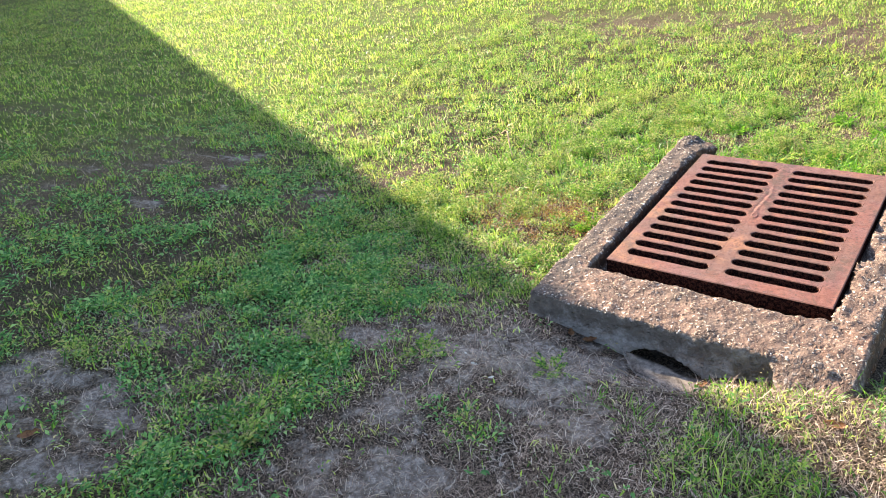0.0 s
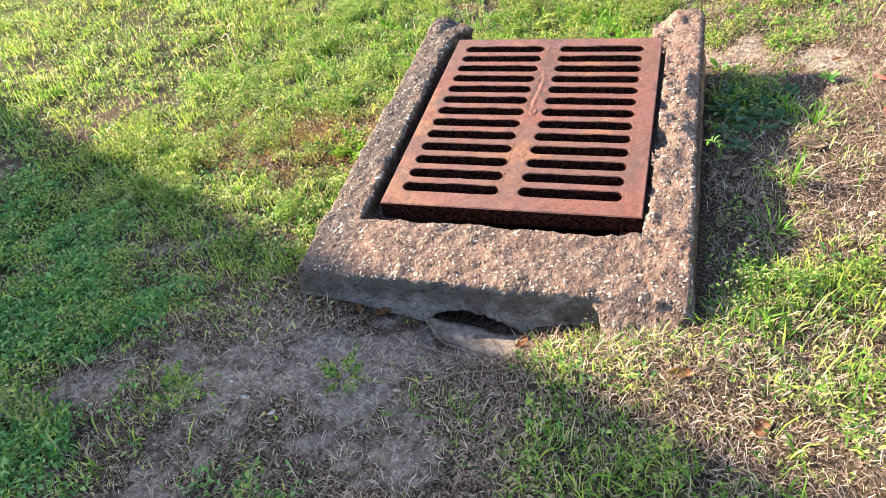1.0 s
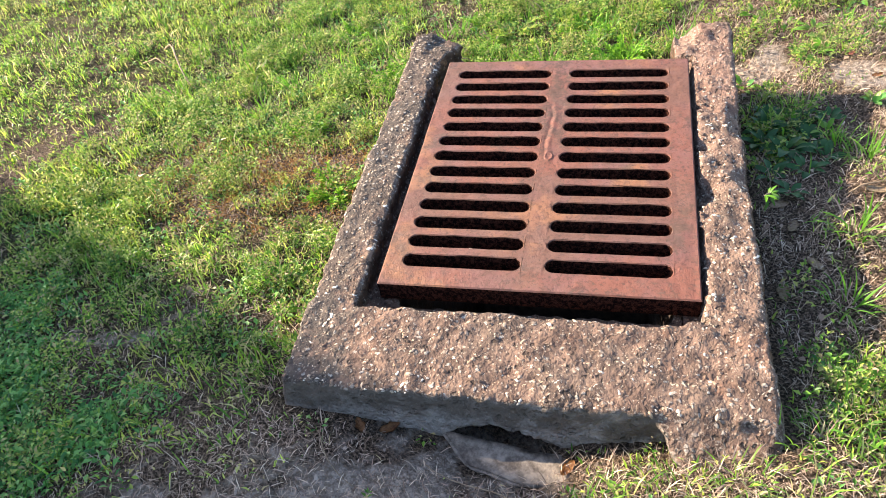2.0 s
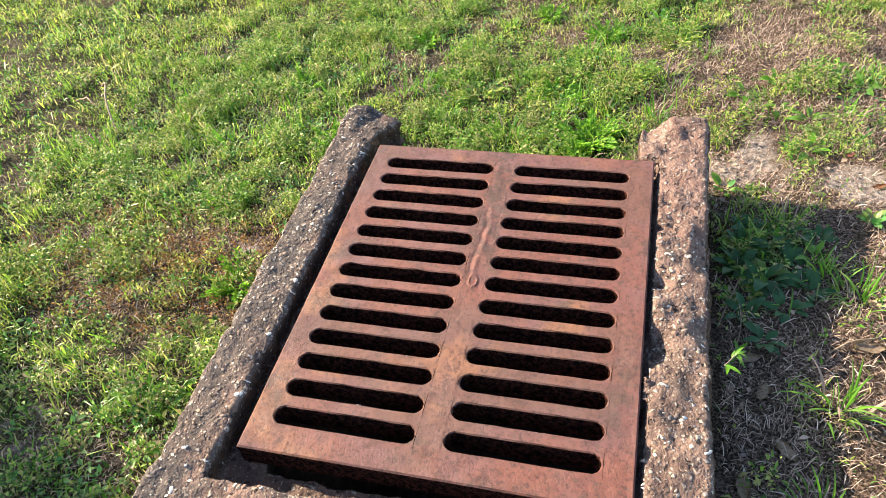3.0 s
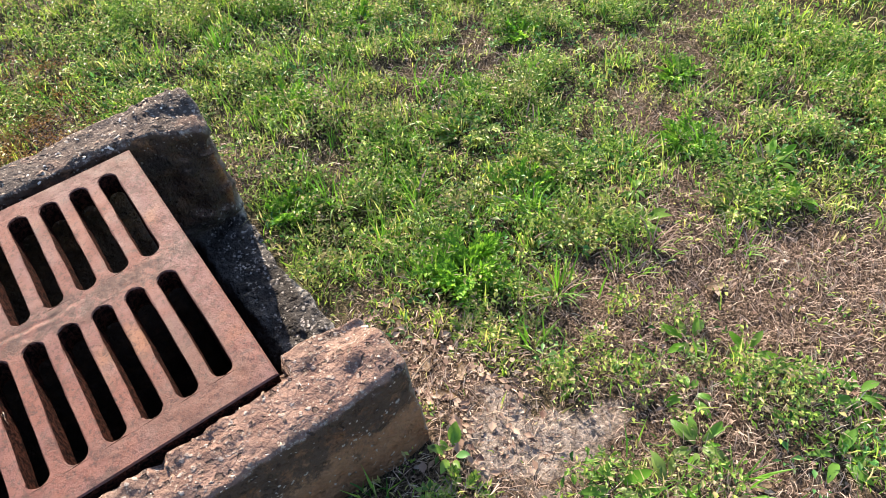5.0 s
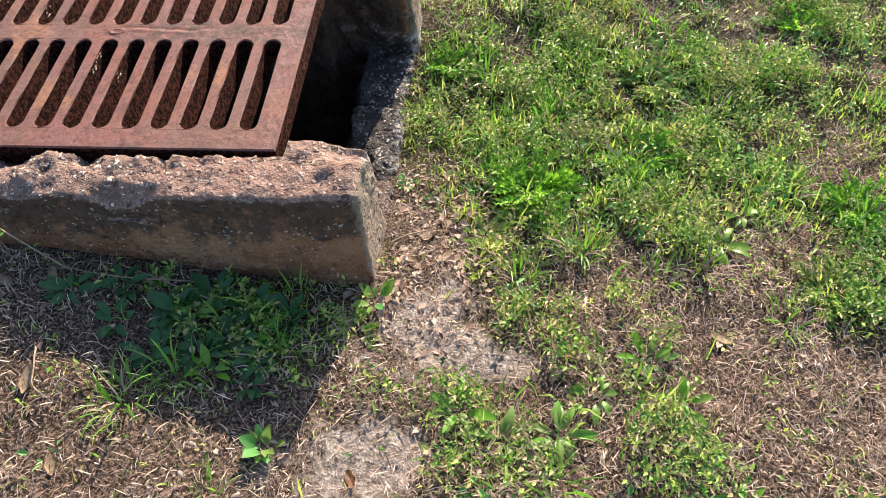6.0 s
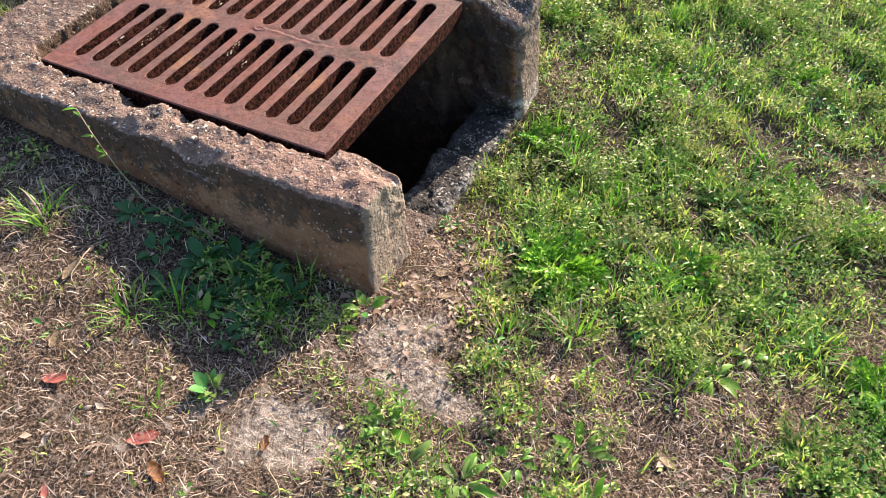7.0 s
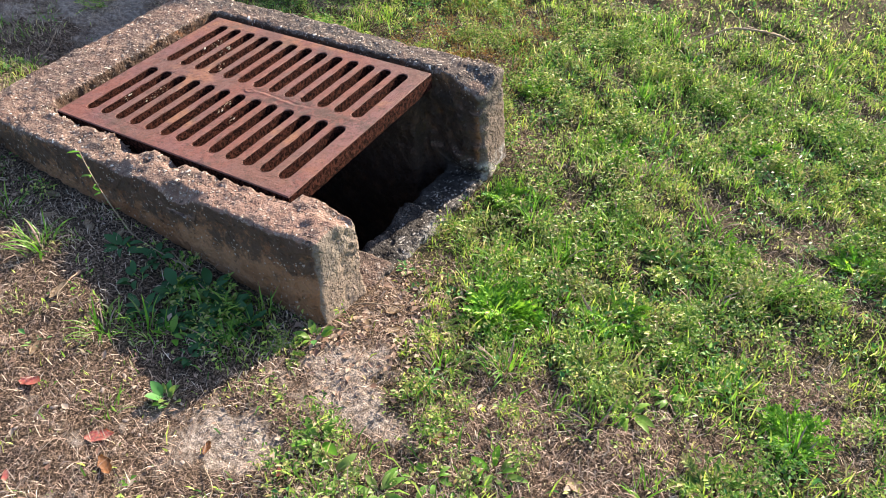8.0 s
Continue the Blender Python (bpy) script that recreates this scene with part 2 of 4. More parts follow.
def ramp_by_island(m, stops):
    n = m.nt.nodes.new("ShaderNodeValToRGB")
    m.put(n.inputs[0], m.geo.outputs["Random Per Island"])
    e = n.color_ramp.elements
    e[0].position, e[0].color = stops[0][0], (*stops[0][1], 1)
    e[1].position, e[1].color = stops[-1][0], (*stops[-1][1], 1)
    for pos, col in stops[1:-1]:
        x = e.new(pos)
        x.color = (*col, 1)
    return n.outputs[0]


def make_leaf(name, stops, patchy=None, light=0.4, rough=0.5, mottle=None, gloss=0.32):
    m = Mat(name)
    c = ramp_by_island(m, stops)
    if patchy:
        c = m.mix(m.ramp(m.noise(1.6, 3), 0.42, 0.66, 0, 0.6), c, m.mix(m.geo.outputs["Random Per Island"], c, patchy))
        c = m.mix(m.ramp(m.noise(7.5, 3, 0.55), 0.53, 0.61, 0, 0.45), c, m.mix(m.geo.outputs["Random Per Island"], (0.120, 0.150, 0.050), (0.540, 0.470, 0.250)))
        c = m.mix(m.ramp(m.noise(9.5, 3, 0.55, m.geo.outputs["Position"]), 0.53, 0.60, 0, 0.6), c, m.mix(m.geo.outputs["Random Per Island"], (0.040, 0.150, 0.022), (0.330, 0.560, 0.070)))
    if mottle:
        c = m.mix(m.ramp(m.noise(140, 4, 0.7), 0.45, 0.62, 0, 0.8), c, mottle)
    return m.leafy(c, rough, light, gloss)


def make_plain(name, a, b, scale=30, rough=0.9, relief=0.003):
    m = Mat(name)
    n = m.noise(scale, 5, 0.65)
    return m.done(m.mix(m.ramp(n, 0.3, 0.7), a, b), rough, m.bump(n, relief, 0.7))


SOIL, CONCRETE, RUST = make_soil(), make_concrete(), make_rust()
GRASS = make_leaf("lawn_grass", [(0, (0.026, 0.088, 0.014)), (0.28, (0.150, 0.345, 0.044)), (0.55, (0.390, 0.590, 0.084)), (0.72, (0.610, 0.750, 0.145)), (0.80, (0.50, 0.42, 0.22)), (1, (0.74, 0.62, 0.44))], (0.52, 0.52, 0.075), 0.50, 0.38)
WEED = make_leaf("weed_leaf", [(0, (0.026, 0.098, 0.020)), (0.40, (0.180, 0.395, 0.052)), (0.66, (0.520, 0.670, 0.135)), (0.76, (0.600, 0.600, 0.210)), (0.88, (0.42, 0.31, 0.18)), (1, (0.56, 0.45, 0.31))], (0.46, 0.46, 0.10), 0.48, 0.40)
LONG = make_leaf("long_grass", [(0, (0.040, 0.140, 0.020)), (0.6, (0.185, 0.390, 0.046)), (0.9, (0.440, 0.580, 0.115)), (1, (0.62, 0.54, 0.33))], None, 0.50, 0.38)
# green raised and cooled to lift the clover in the building's shadow
MAT = make_leaf("mat_leaf", [(0, (0.048, 0.175, 0.052)), (0.6, (0.180, 0.430, 0.110)), (1, (0.42, 0.62, 0.22))], None, 0.42, 0.42)
# shaded copy of the weed green, for plants in the collar's shadow
SHADED = make_leaf("shaded_leaf", [(0, (0.018, 0.075, 0.024)), (1, (0.085, 0.215, 0.066))], None, 0.35, 0.42)
BRIGHT = make_leaf("bright_leaf", [(0, (0.060, 0.220, 0.016)), (0.6, (0.230, 0.480, 0.040)), (1, (0.42, 0.66, 0.075))], None, 0.50, 0.42)
LITTER = make_leaf("leaf_litter", [(0, (0.13, 0.070, 0.048)), (0.6, (0.31, 0.205, 0.145)), (1, (0.50, 0.39, 0.29))], None, 0.12, 0.6)
STRAW = make_leaf("dry_straw", [(0, (0.10, 0.058, 0.042)), (0.5, (0.44, 0.315, 0.245)), (0.80, (0.58, 0.44, 0.34)), (1, (0.76, 0.65, 0.52))], None, 0.12, 0.65)
RUSSET = make_leaf("russet_weed", [(0, (0.24, 0.10, 0.036)), (0.6, (0.40, 0.21, 0.07)), (1, (0.38, 0.33, 0.09))], None, 0.35, 0.7)
DEAD = make_leaf("dead_leaf", [(0, (0.44, 0.33, 0.22)), (1, (0.52, 0.41, 0.29))], None, 0.2, 0.6, (0.26, 0.17, 0.10))
BROWN = make_leaf("brown_leaf", [(0, (0.34, 0.16, 0.07)), (1, (0.40, 0.22, 0.11))], None, 0.2, 0.6, (0.16, 0.07, 0.035))
RED = make_leaf("red_leaf", [(0, (0.64, 0.17, 0.16)), (1, (0.72, 0.25, 0.22))], None, 0.25, 0.55, (0.55, 0.34, 0.24))
WHITE_LITTER = make_leaf("white_litter", [(0, (0.72, 0.72, 0.70)), (1, (0.80, 0.80, 0.78))], None, 0.2, 0.6)
STONE = make_leaf("aggregate_stone", [(0, (0.09, 0.055, 0.040)), (0.45, (0.27, 0.175, 0.120)), (0.72, (0.46, 0.36, 0.27)), (1, (0.74, 0.67, 0.58))], None, 0.0, 0.75)
CRUMB = make_leaf("soil_crumb", [(0, (0.20, 0.155, 0.125)), (1, (0.38, 0.32, 0.27))], None, 0.0, 0.95)
CHUNK = make_plain("broken_concrete", (0.11, 0.088, 0.074), (0.36, 0.30, 0.25), 45, 0.9, 0.004)
TWIG = make_plain("dry_twig", (0.20, 0.14, 0.09), (0.36, 0.28, 0.19), 120)
# near-black brown for the pit floor
PIT_DARK = make_plain("pit_dark_brown", (0.02, 0.016, 0.012), (0.07, 0.05, 0.035), 40, 0.95, 0.01)
RENDERED_WALL = make_plain("painted_wall", (0.50, 0.49, 0.47), (0.60, 0.59, 0.57), 3)
ROOFING = make_plain("roof_shingle", (0.08, 0.07, 0.065), (0.15, 0.13, 0.12), 12)


# ---------------------------------------------------------------- helpers
def part(name, bm, material, parent=None, label="", smooth=False):
    me = bpy.data.meshes.new(name)
    bm.to_mesh(me)
    bm.free()
    me.materials.append(material)
    if smooth:
        me.shade_smooth()
    ob = new(name, me)
    if parent:
        ob.parent = parent
    return tagged(ob, label)


def arrays(name, verts, faces, material, smooth=False):
    """One mesh object from numpy vertices and quads or triangles."""
    me = bpy.data.meshes.new(name)
    k = faces.shape[1]
    me.vertices.add(len(verts))
    me.vertices.foreach_set("co", np.ascontiguousarray(verts, np.float32).ravel())
    me.loops.add(faces.size)
    me.loops.foreach_set("vertex_index", np.ascontiguousarray(faces, np.int32).ravel())
    me.polygons.add(len(faces))
    me.polygons.foreach_set("loop_start", np.arange(0, faces.size, k, dtype=np.int32))
    me.polygons.foreach_set("loop_total", np.full(len(faces), k, np.int32))
    me.update(calc_edges=True)
    me.materials.append(material)
    if smooth:
        me.shade_smooth()
    return new(name, me)


rng = np.random.default_rng(7)
LATTICE = rng.random((256, 256))


def value_noise(x, y, scale, octaves=3):
    x, y = np.asarray(x, float) * scale + 40.3, np.asarray(y, float) * scale + 71.9
    total, amp, norm = 0.0, 1.0, 0.0
    for _ in range(octaves):
        i, j = np.floor(x).astype(int), np.floor(y).astype(int)
        u, v = x - i, y - j
        u, v = u * u * (3 - 2 * u), v * v * (3 - 2 * v)
        g = lambda a, b: LATTICE[(i + a) % 256, (j + b) % 256]
        total = total + amp * ((g(0, 0) * (1 - u) + g(1, 0) * u) * (1 - v) + (g(0, 1) * (1 - u) + g(1, 1) * u) * v)
        norm += amp
        x, y, amp = x * 2.03, y * 2.03, amp * 0.5
    return total / norm


def step(v, lo, hi):
    t = np.clip((v - lo) / (hi - lo), 0, 1)
    return t * t * (3 - 2 * t)


def blob(x, y, cx, cy, r):
    return np.exp(-((x - cx) ** 2 + (y - cy) ** 2) / (r * r))


def mounds(x, y):
    """Low cushions of growth with gaps between them, 0 to 1."""
    return step(0.6 * value_noise(x, y, 8.5, 2) + 0.4 * value_noise(x + 5, y - 3, 21, 2), 0.40, 0.64)


def tussock(x, y):
    """Clumps a hand wide, 0 to 1."""
    return step(0.55 * value_noise(x + 3, y + 8, 10, 2) + 0.45 * value_noise(x - 7, y + 2, 24, 2), 0.40, 0.60)


def ground_z(x, y):
    x, y = np.asarray(x, float), np.asarray(y, float)
    u, v = 3 * np.tanh(x / 3), 3 * np.tanh(y / 3)
    z = 0.0667 + 0.0624 * u - 0.1542 * v + 0.0301 * u * u + 0.0266 * u * v + 0.0211 * v * v
    z = z + 0.045 * blob(x, y, 0.62, -0.02, 0.32) - 0.045 * blob(x, y, -0.15, 0.72, 0.32)
    z = z + 0.02 * blob(x, y, 0.55, 0.68, 0.16) + 0.045 * blob(x, y, 1.1, 0.5, 0.4) + 0.03 * blob(x, y, 0.0, -1.2, 0.4) + 0.035 * blob(x, y, 0.3, 1.43, 0.2)
    z = z + 0.02 * blob(x, y, 0.5, -0.8, 0.2) + 0.02 * blob(x, y, -0.5, -0.8, 0.2) - 0.075 * blob(x, y, -0.02, -0.77, 0.16) - 0.02 * blob(x, y, -0.3, -0.80, 0.15)
    z = z + 0.040 * blob(x, y, -0.62, -1.12, 0.42) + 0.02 * blob(x, y, 0.75, 1.3, 0.35) + 0.032 * blob(x, y, 0.46, -0.86, 0.2)
    clear = 1 - step(0.75 - np.maximum(np.abs(x) / 0.72, np.abs(y - (-0.05)) / 0.95) * 0.75, 0.0, 0.12)
    z = z + 0.011 * clear * (mounds(x, y) - 0.5)
    return z + 0.030 * (value_noise(x, y, 2.2) - 0.5) + 0.014 * (value_noise(x, y, 11) - 0.5)


BARE = [(-1.32, -2.0, 0.2), (-1.59, -1.85, 0.17), (-1.06, -1.81, 0.1), (-1.11, -1.57, 0.1), (-1.65, -1.54, 0.12), (-0.69, -1.08, 0.2),
        (-0.6, -1.33, 0.16), (-0.4, -1.58, 0.2), (-0.2, -0.89, 0.22), (-1.06, -1.2, 0.1), 
        (-0.77, 0.28, 0.1), (0.65, 0.8, 0.12), (0.6, 0.76, 0.1), (0.89, 0.62, 0.09),
        (0.87, 0.74, 0.07), (0.67, 0.93, 0.07), (-0.99, -0.42, 0.1)]
LUSH = [(0.22, -0.90, 0.14), (0.45, -0.88, 0.16), (-0.82, -1.33, 0.16), (-0.87, -1.88, 0.22), (-2.17, -1.4, 0.4), (-1.88, -0.71, 0.4), (-1.64, -0.15, 0.3), (0.16, 0.97, 0.12),
        (-0.19, 1.05, 0.25), (0.29, 1.36, 0.13), (0.35, 1.81, 0.22), (0.71, 1.23, 0.1), (0.8, 1.0, 0.1), (0.77, 0.84, 0.09),
        (0.60, 0.3, 0.20), (0.82, 0.23, 0.1), (0.7, -0.12, 0.12), (-0.32, 0.74, 0.12), (0.64, 1.18, 0.09), (0.62, -0.78, 0.2), (0.8, -0.70, 0.2), (0.85, -0.55, 0.15), (0.3, -1.2, 0.2)]
DRY = [(-0.62, 0.72, 0.16), (-0.75, 0.42, 0.14), (0.36, 1.12, 0.12), (0.3, 1.58, 0.15), (0.75, 1.5, 0.2), (-6, -0.07, 0.9), (-3.6, -1.1, 0.5), (-0.35, 4, 0.5), (-1.05, 4.5, 0.6), (-1.08, 0.19, 0.25), (-1.97, 0.47, 0.3), (-6, 5, 1.2), (-2.2, 4.7, 1.0), (-3.5, 4.9, 0.9), (-0.06, 1.32, 0.15), (0.66, -0.18, 0.2),
       (0.79, 0.95, 0.15), (0.32, 0.7, 0.14), (0.59, 1.43, 0.2), (0.52, 1.18, 0.12), (0, 1.79, 0.2), (0.94, 0.13, 0.3), (0.97, 0.3, 0.25),
       (0.23, 0.62, 0.12), (0.46, 1.36, 0.15), (1.2, 0.5, 0.4), (-3.7, -0.2, 0.6)]


def building_shade(x, y):
    """1 in the building's shadow; creeping weeds replace grass and lighten the shade there."""
    return step(-(0.43 * x + y), 0.75, 1.15) * (1 - step(x, -0.1, 0.4)) * (0.45 + 0.55 * step(x, -4.5, -2.2))


def cover(x, y):
    """How much living green, dry thatch and bare soil there is at a place, each 0 to 1."""
    right = step(x - 0.25 * (y - 0.6), 0.0, 0.55) * step(-y, -2.6, -1.7) * (1 - 0.75 * step(x, 1.5, 2.3)) * (1 - 0.42 * step(-y, 0.7, 1.0))
    front = step(-y, 0.6, 0.85) * step(x, -1.2, -0.6) * (1 - 0.35 * step(x, 0.05, 0.35)) * (1 - 0.7 * step(-y, 1.9, 2.6))
    patch, small = value_noise(x, y, 1.7) - 0.5, value_noise(x + 9, y + 4, 6.5) - 0.5
    tiny = value_noise(x + 3, y - 6, 24, 2) - 0.5
    green = 0.76 + 0.19 * step(-x, 0.4, 0.9) - 0.47 * right - 0.32 * front + 0.5 * patch + 1.5 * small + 0.6 * tiny
    dry = 0.34 + 0.50 * right + 0.5 * front - 0.5 * patch - 0.9 * small + 0.4 * (value_noise(x - 5, y + 8, 6) - 0.5)
    bare = 0.02 + 0.10 * right + 0.08 * front - 0.5 * small - 0.7 * tiny
    # worn bare patches and thatch, strengthened here to brighten the building's shadow
    worn, ragged = building_shade(x, y), value_noise(x + 14, y - 9, 5.0, 4) - 0.5
    green, bare, dry = green - worn * (0.10 + 2.2 * ragged), bare + worn * (0.10 + 1.5 * ragged), dry + 0.42 * worn
    for cx, cy, r in BARE:
        b = blob(x, y, cx, cy, r)
        bare, green, dry = bare + 0.5 * b, green - 0.5 * b, dry + 0.05 * b
    for cx, cy, r in LUSH:
        b = blob(x, y, cx, cy, r)
        green, bare, dry = green + 0.5 * b, bare - 0.4 * b, dry - 0.25 * b
    for cx, cy, r in DRY:
        b = blob(x, y, cx, cy, r)
        dry, green = dry + 0.6 * b, green - 0.40 * b
    return np.clip(green, 0.03, 1), np.clip(dry, 0, 1), np.clip(bare, 0, 1)


# ---------------------------------------------------------------- ground
PIT = (-0.42, 0.42, -0.62, 0.625)


def axis_lines(lo, hi, fixed):
    fine = np.arange(lo, hi + 1e-6, 0.028)
    fine = fine[[min(abs(v - f) for f in fixed) > 0.012 for v in fine]]
    grow, out = 0.035, []
    while sum(out) < 400:
        out.append(grow)
        grow *= 1.17
    far = np.cumsum(out)
    return np.sort(np.concatenate([fine, fixed, hi + far, lo - far]))


def build_ground():
    gx, gy = axis_lines(-2.4, 1.7, PIT[:2]), axis_lines(-2.8, 2.6, PIT[2:])
    X, Y = np.meshgrid(gx, gy, indexing="ij")
    Z = ground_z(X, Y)
    verts = np.stack([X, Y, Z], -1).reshape(-1, 3)
    idx = np.arange(X.size).reshape(X.shape)
    faces = np.stack([idx[:-1, :-1], idx[1:, :-1], idx[1:, 1:], idx[:-1, 1:]], -1).reshape(-1, 4)
    mid = verts[faces].mean(1)
    hole = (mid[:, 0] > PIT[0]) & (mid[:, 0] < PIT[1]) & (mid[:, 1] > PIT[2]) & (mid[:, 1] < PIT[3])
    ob = arrays("ground", verts, faces[~hole], SOIL, True)
    g, d, b = cover(verts[:, 0], verts[:, 1])
    att = ob.data.attributes.new("cover", "FLOAT_VECTOR", "POINT")
    att.data.foreach_set("vector", np.stack([g, d, b], -1).astype(np.float32).ravel())
    return tagged(ob, "sloping lawn of sandy soil and thatch", "ground", kind="structure")


build_ground()


# ---------------------------------------------------------------- the building that shades the lawn
def box(bm, x0, x1, y0, y1, z0, z1, taper=(0, 0, 0, 0)):
    """A box; taper moves its top edges inwards: west, east, south, north."""
    a, b, c, d = taper
    low = [(x0, y0), (x1, y0), (x1, y1), (x0, y1)]
    top = [(x0 + a, y0 + c), (x1 - b, y0 + c), (x1 - b, y1 - d), (x0 + a, y1 - d)]
    v = [bm.verts.new((*p, z0)) for p in low] + [bm.verts.new((*p, z1)) for p in top]
    for f in ((3, 2, 1, 0), (4, 5, 6, 7), (0, 1, 5, 4), (1, 2, 6, 5), (2, 3, 7, 6), (3, 0, 4, 7)):
        bm.faces.new([v[i] for i in f])


def build_house():
    base = new("building")
    along, height = Vector((-0.9187, 0.395, 0)), 4.2
    slope = SUN.z / math.hypot(SUN.x, SUN.y)
    back = height / slope * (SUN.x * 0.395 + SUN.y * 0.9187) / math.hypot(SUN.x, SUN.y)
    edge = Vector((-0.61, -0.497, 0)) + Vector((0.395, 0.9187, 0)) * back
    base.matrix_world = Matrix.Translation((edge.x, edge.y, 0.12)) @ Matrix.Rotation(math.atan2(along.y, along.x), 4, "Z")
    bm = bmesh.new()
    box(bm, 6.7, 44, 0.35, 9.6, -2, height - 0.2)
    part("wall", bm, RENDERED_WALL, base)
    bm = bmesh.new()
    box(bm, 6.3, 44.4, 0, 10, height - 0.2, height)
    box(bm, 6.3, 44.4, 0.02, 9.98, height, height + 0.8, (3, 3, 4.2, 4.2))
    part("roof", bm, ROOFING, base)
    tagged(base, "plain rendered building with a shingle roof beside the lawn", "building")


build_house()


# ---------------------------------------------------------------- the storm drain
def bumps(p, scale, seed=0.0):
    return noise.noise(Vector(p) * scale + Vector((seed, seed * 0.7, 0)))


def build_collar(parent):
    bm = bmesh.new()
    box(bm, -0.545, 0.535, -0.765, -0.52, -0.25, 0.302, (0.045, 0.06, 0.03, 0))
    box(bm, -0.545, -0.378, -0.60, 0.648, -0.35, 0.300, (0.047, 0.012, 0, 0.012))
    box(bm, 0.335, 0.545, -0.60, 0.648, -0.35, 0.298, (-0.022, 0.072, 0, 0.012))
    # seat of the grate and the walls of the shaft below it
    box(bm, -0.50, -0.315, -0.60, 0.40, -0.70, 0.238)
    box(bm, 0.29, 0.48, -0.60, 0.40, -0.70, 0.236)
    box(bm, -0.50, 0.48, -0.66, -0.465, -0.70, 0.236)
    box(bm, -0.50, -0.374, 0.39, 0.62, -0.70, 0.02)
    box(bm, 0.34, 0.48, 0.39, 0.62, -0.70, 0.02)
    # broken sill across the open end
    box(bm, -0.42, 0.20, 0.42, 0.660, -0.70, -0.050, (0, 0.08, 0.07, 0.03))
    box(bm, -0.16, 0.42, 0.43, 0.650, -0.70, -0.022, (0.06, 0, 0.07, 0.02))
    box(bm, 0.06, 0.42, 0.42, 0.650, -0.70, 0.012, (0.12, 0, 0.08, 0.012))
    me = bpy.data.meshes.new("rough")
    bm.to_mesh(me)
    bm.free()
    ob = new("rough", me)
    mod = ob.modifiers.new("voxels", "REMESH")
    mod.mode, mod.voxel_size = "VOXEL", 0.0084
    mod = ob.modifiers.new("worn", "SMOOTH")
    mod.factor, mod.iterations = 0.5, 6
    made = bpy.data.meshes.new_from_object(ob.evaluated_get(bpy.context.evaluated_depsgraph_get()))
    bpy.data.objects.remove(ob)
    n = len(made.vertices)
    co, nor = np.empty(n * 3, np.float32), np.empty(n * 3, np.float32)
    made.vertices.foreach_get("co", co)
    made.vertices.foreach_get("normal", nor)
    co, nor = co.reshape(-1, 3).astype(float), nor.reshape(-1, 3).astype(float)
    d = np.array([0.006 * bumps(p, 9) + 0.005 * bumps(p, 26, 3.1) + 0.0045 * bumps(p, 75, 5.2) - 0.006 * max(0.0, bumps(p, 42, 7.7) - 0.22) for p in co])
    x, y, z = co.T
    d = d * np.where((np.abs(x) > 0.40) & (y > 0.60) & (nor[:, 1] > 0.6), 0.35, 1.0)
    d = d + np.where((x < -0.28) & (nor[:, 0] > 0.5) & (y > 0.3), np.array([0.012 * bumps(p, 22, 4.4) + 0.007 * bumps(p, 55, 1.9) for p in co]), 0)
    edge = np.array([bumps(p, 14, 8.8) for p in co])
    # crumbling ends and inner edge of the arms
    crumbly = np.maximum(step(y, 0.42, 0.56) * step(-x, 0.30, 0.34), 0.6 * step(x, 0.32, 0.36) * step(-x, -0.44, -0.40)) * step(z, 0.17, 0.24)
    d = d + crumbly * np.array([0.011 * bumps(p, 34, 2.7) + 0.006 * bumps(p, 80, 9.1) for p in co])
    # crumbled inner edge of one arm, with notches under the grate
    crumb = step(-x, -0.415, -0.36) * step(x, 0.28, 0.30) * step(z, 0.24, 0.27)
    notch = sum(blob(y, 0, c, 0, w) * a for c, w, a in ((-0.10, 0.045, 0.8), (0.06, 0.016, 0.6), (0.23, 0.012, 0.4)))
    drop = crumb * (0.055 * notch + 0.014 * np.clip(edge, 0, 1))
    # bites out of the outer edge and the ends of the arms
    bite = step(x, 0.43, 0.47) * step(z, 0.22, 0.27) * (0.9 * blob(y, 0, 0.16, 0, 0.06) + 0.4 * blob(y, 0, -0.05, 0, 0.05))
    drop = drop + 0.04 * bite
    end_l = step(-x, 0.30, 0.33) * step(y, 0.50, 0.62) * step(z, 0.15, 0.25)
    drop = drop + end_l * (0.028 * step(x, -0.46, -0.38) + 0.022 * np.clip(edge, 0, 1))
    end_r = step(x, 0.30, 0.33) * step(y, 0.50, 0.62) * step(z, 0.15, 0.25)
    drop = drop + end_r * (0.05 * step(-x, -0.40, -0.33) - 0.014)
    ragged = 0.245 + 0.03 * np.array([noise.noise((0.0, 0.0, v * 30)) for v in z]) + 1.3 * np.clip(0.285 - z, 0, 0.1)
    flare = step(x - ragged, 0.0, 0.012) * step(-y, 0.66, 0.70) * np.clip(0.292 - z, 0, 0.10) * 1.7 * (1 - 0.8 * step(x, 0.44, 0.53))
    co = co + nor * d[:, None]
    co[:, 2] -= drop
    co[:, 1] -= flare
    co[:, 0] += 0.034 * step(x, -0.43, -0.38) * step(-x, 0.33, 0.36) * step(y, 0.44, 0.58) * step(-y, -0.655, -0.62) * step(z, -0.05, 0.0)
    # the grate lies clear of the crumbled arm
    lip = 0.360 + 0.010 * np.array([noise.noise((0.0, v * 16, 2.2)) for v in y])
    under = (x > 0.2) & (co[:, 0] < lip) & (y < 0.468) & (y > -0.505) & (z > 0.15)
    co[:, 2] = np.where(under, np.minimum(co[:, 2], 0.244), co[:, 2])
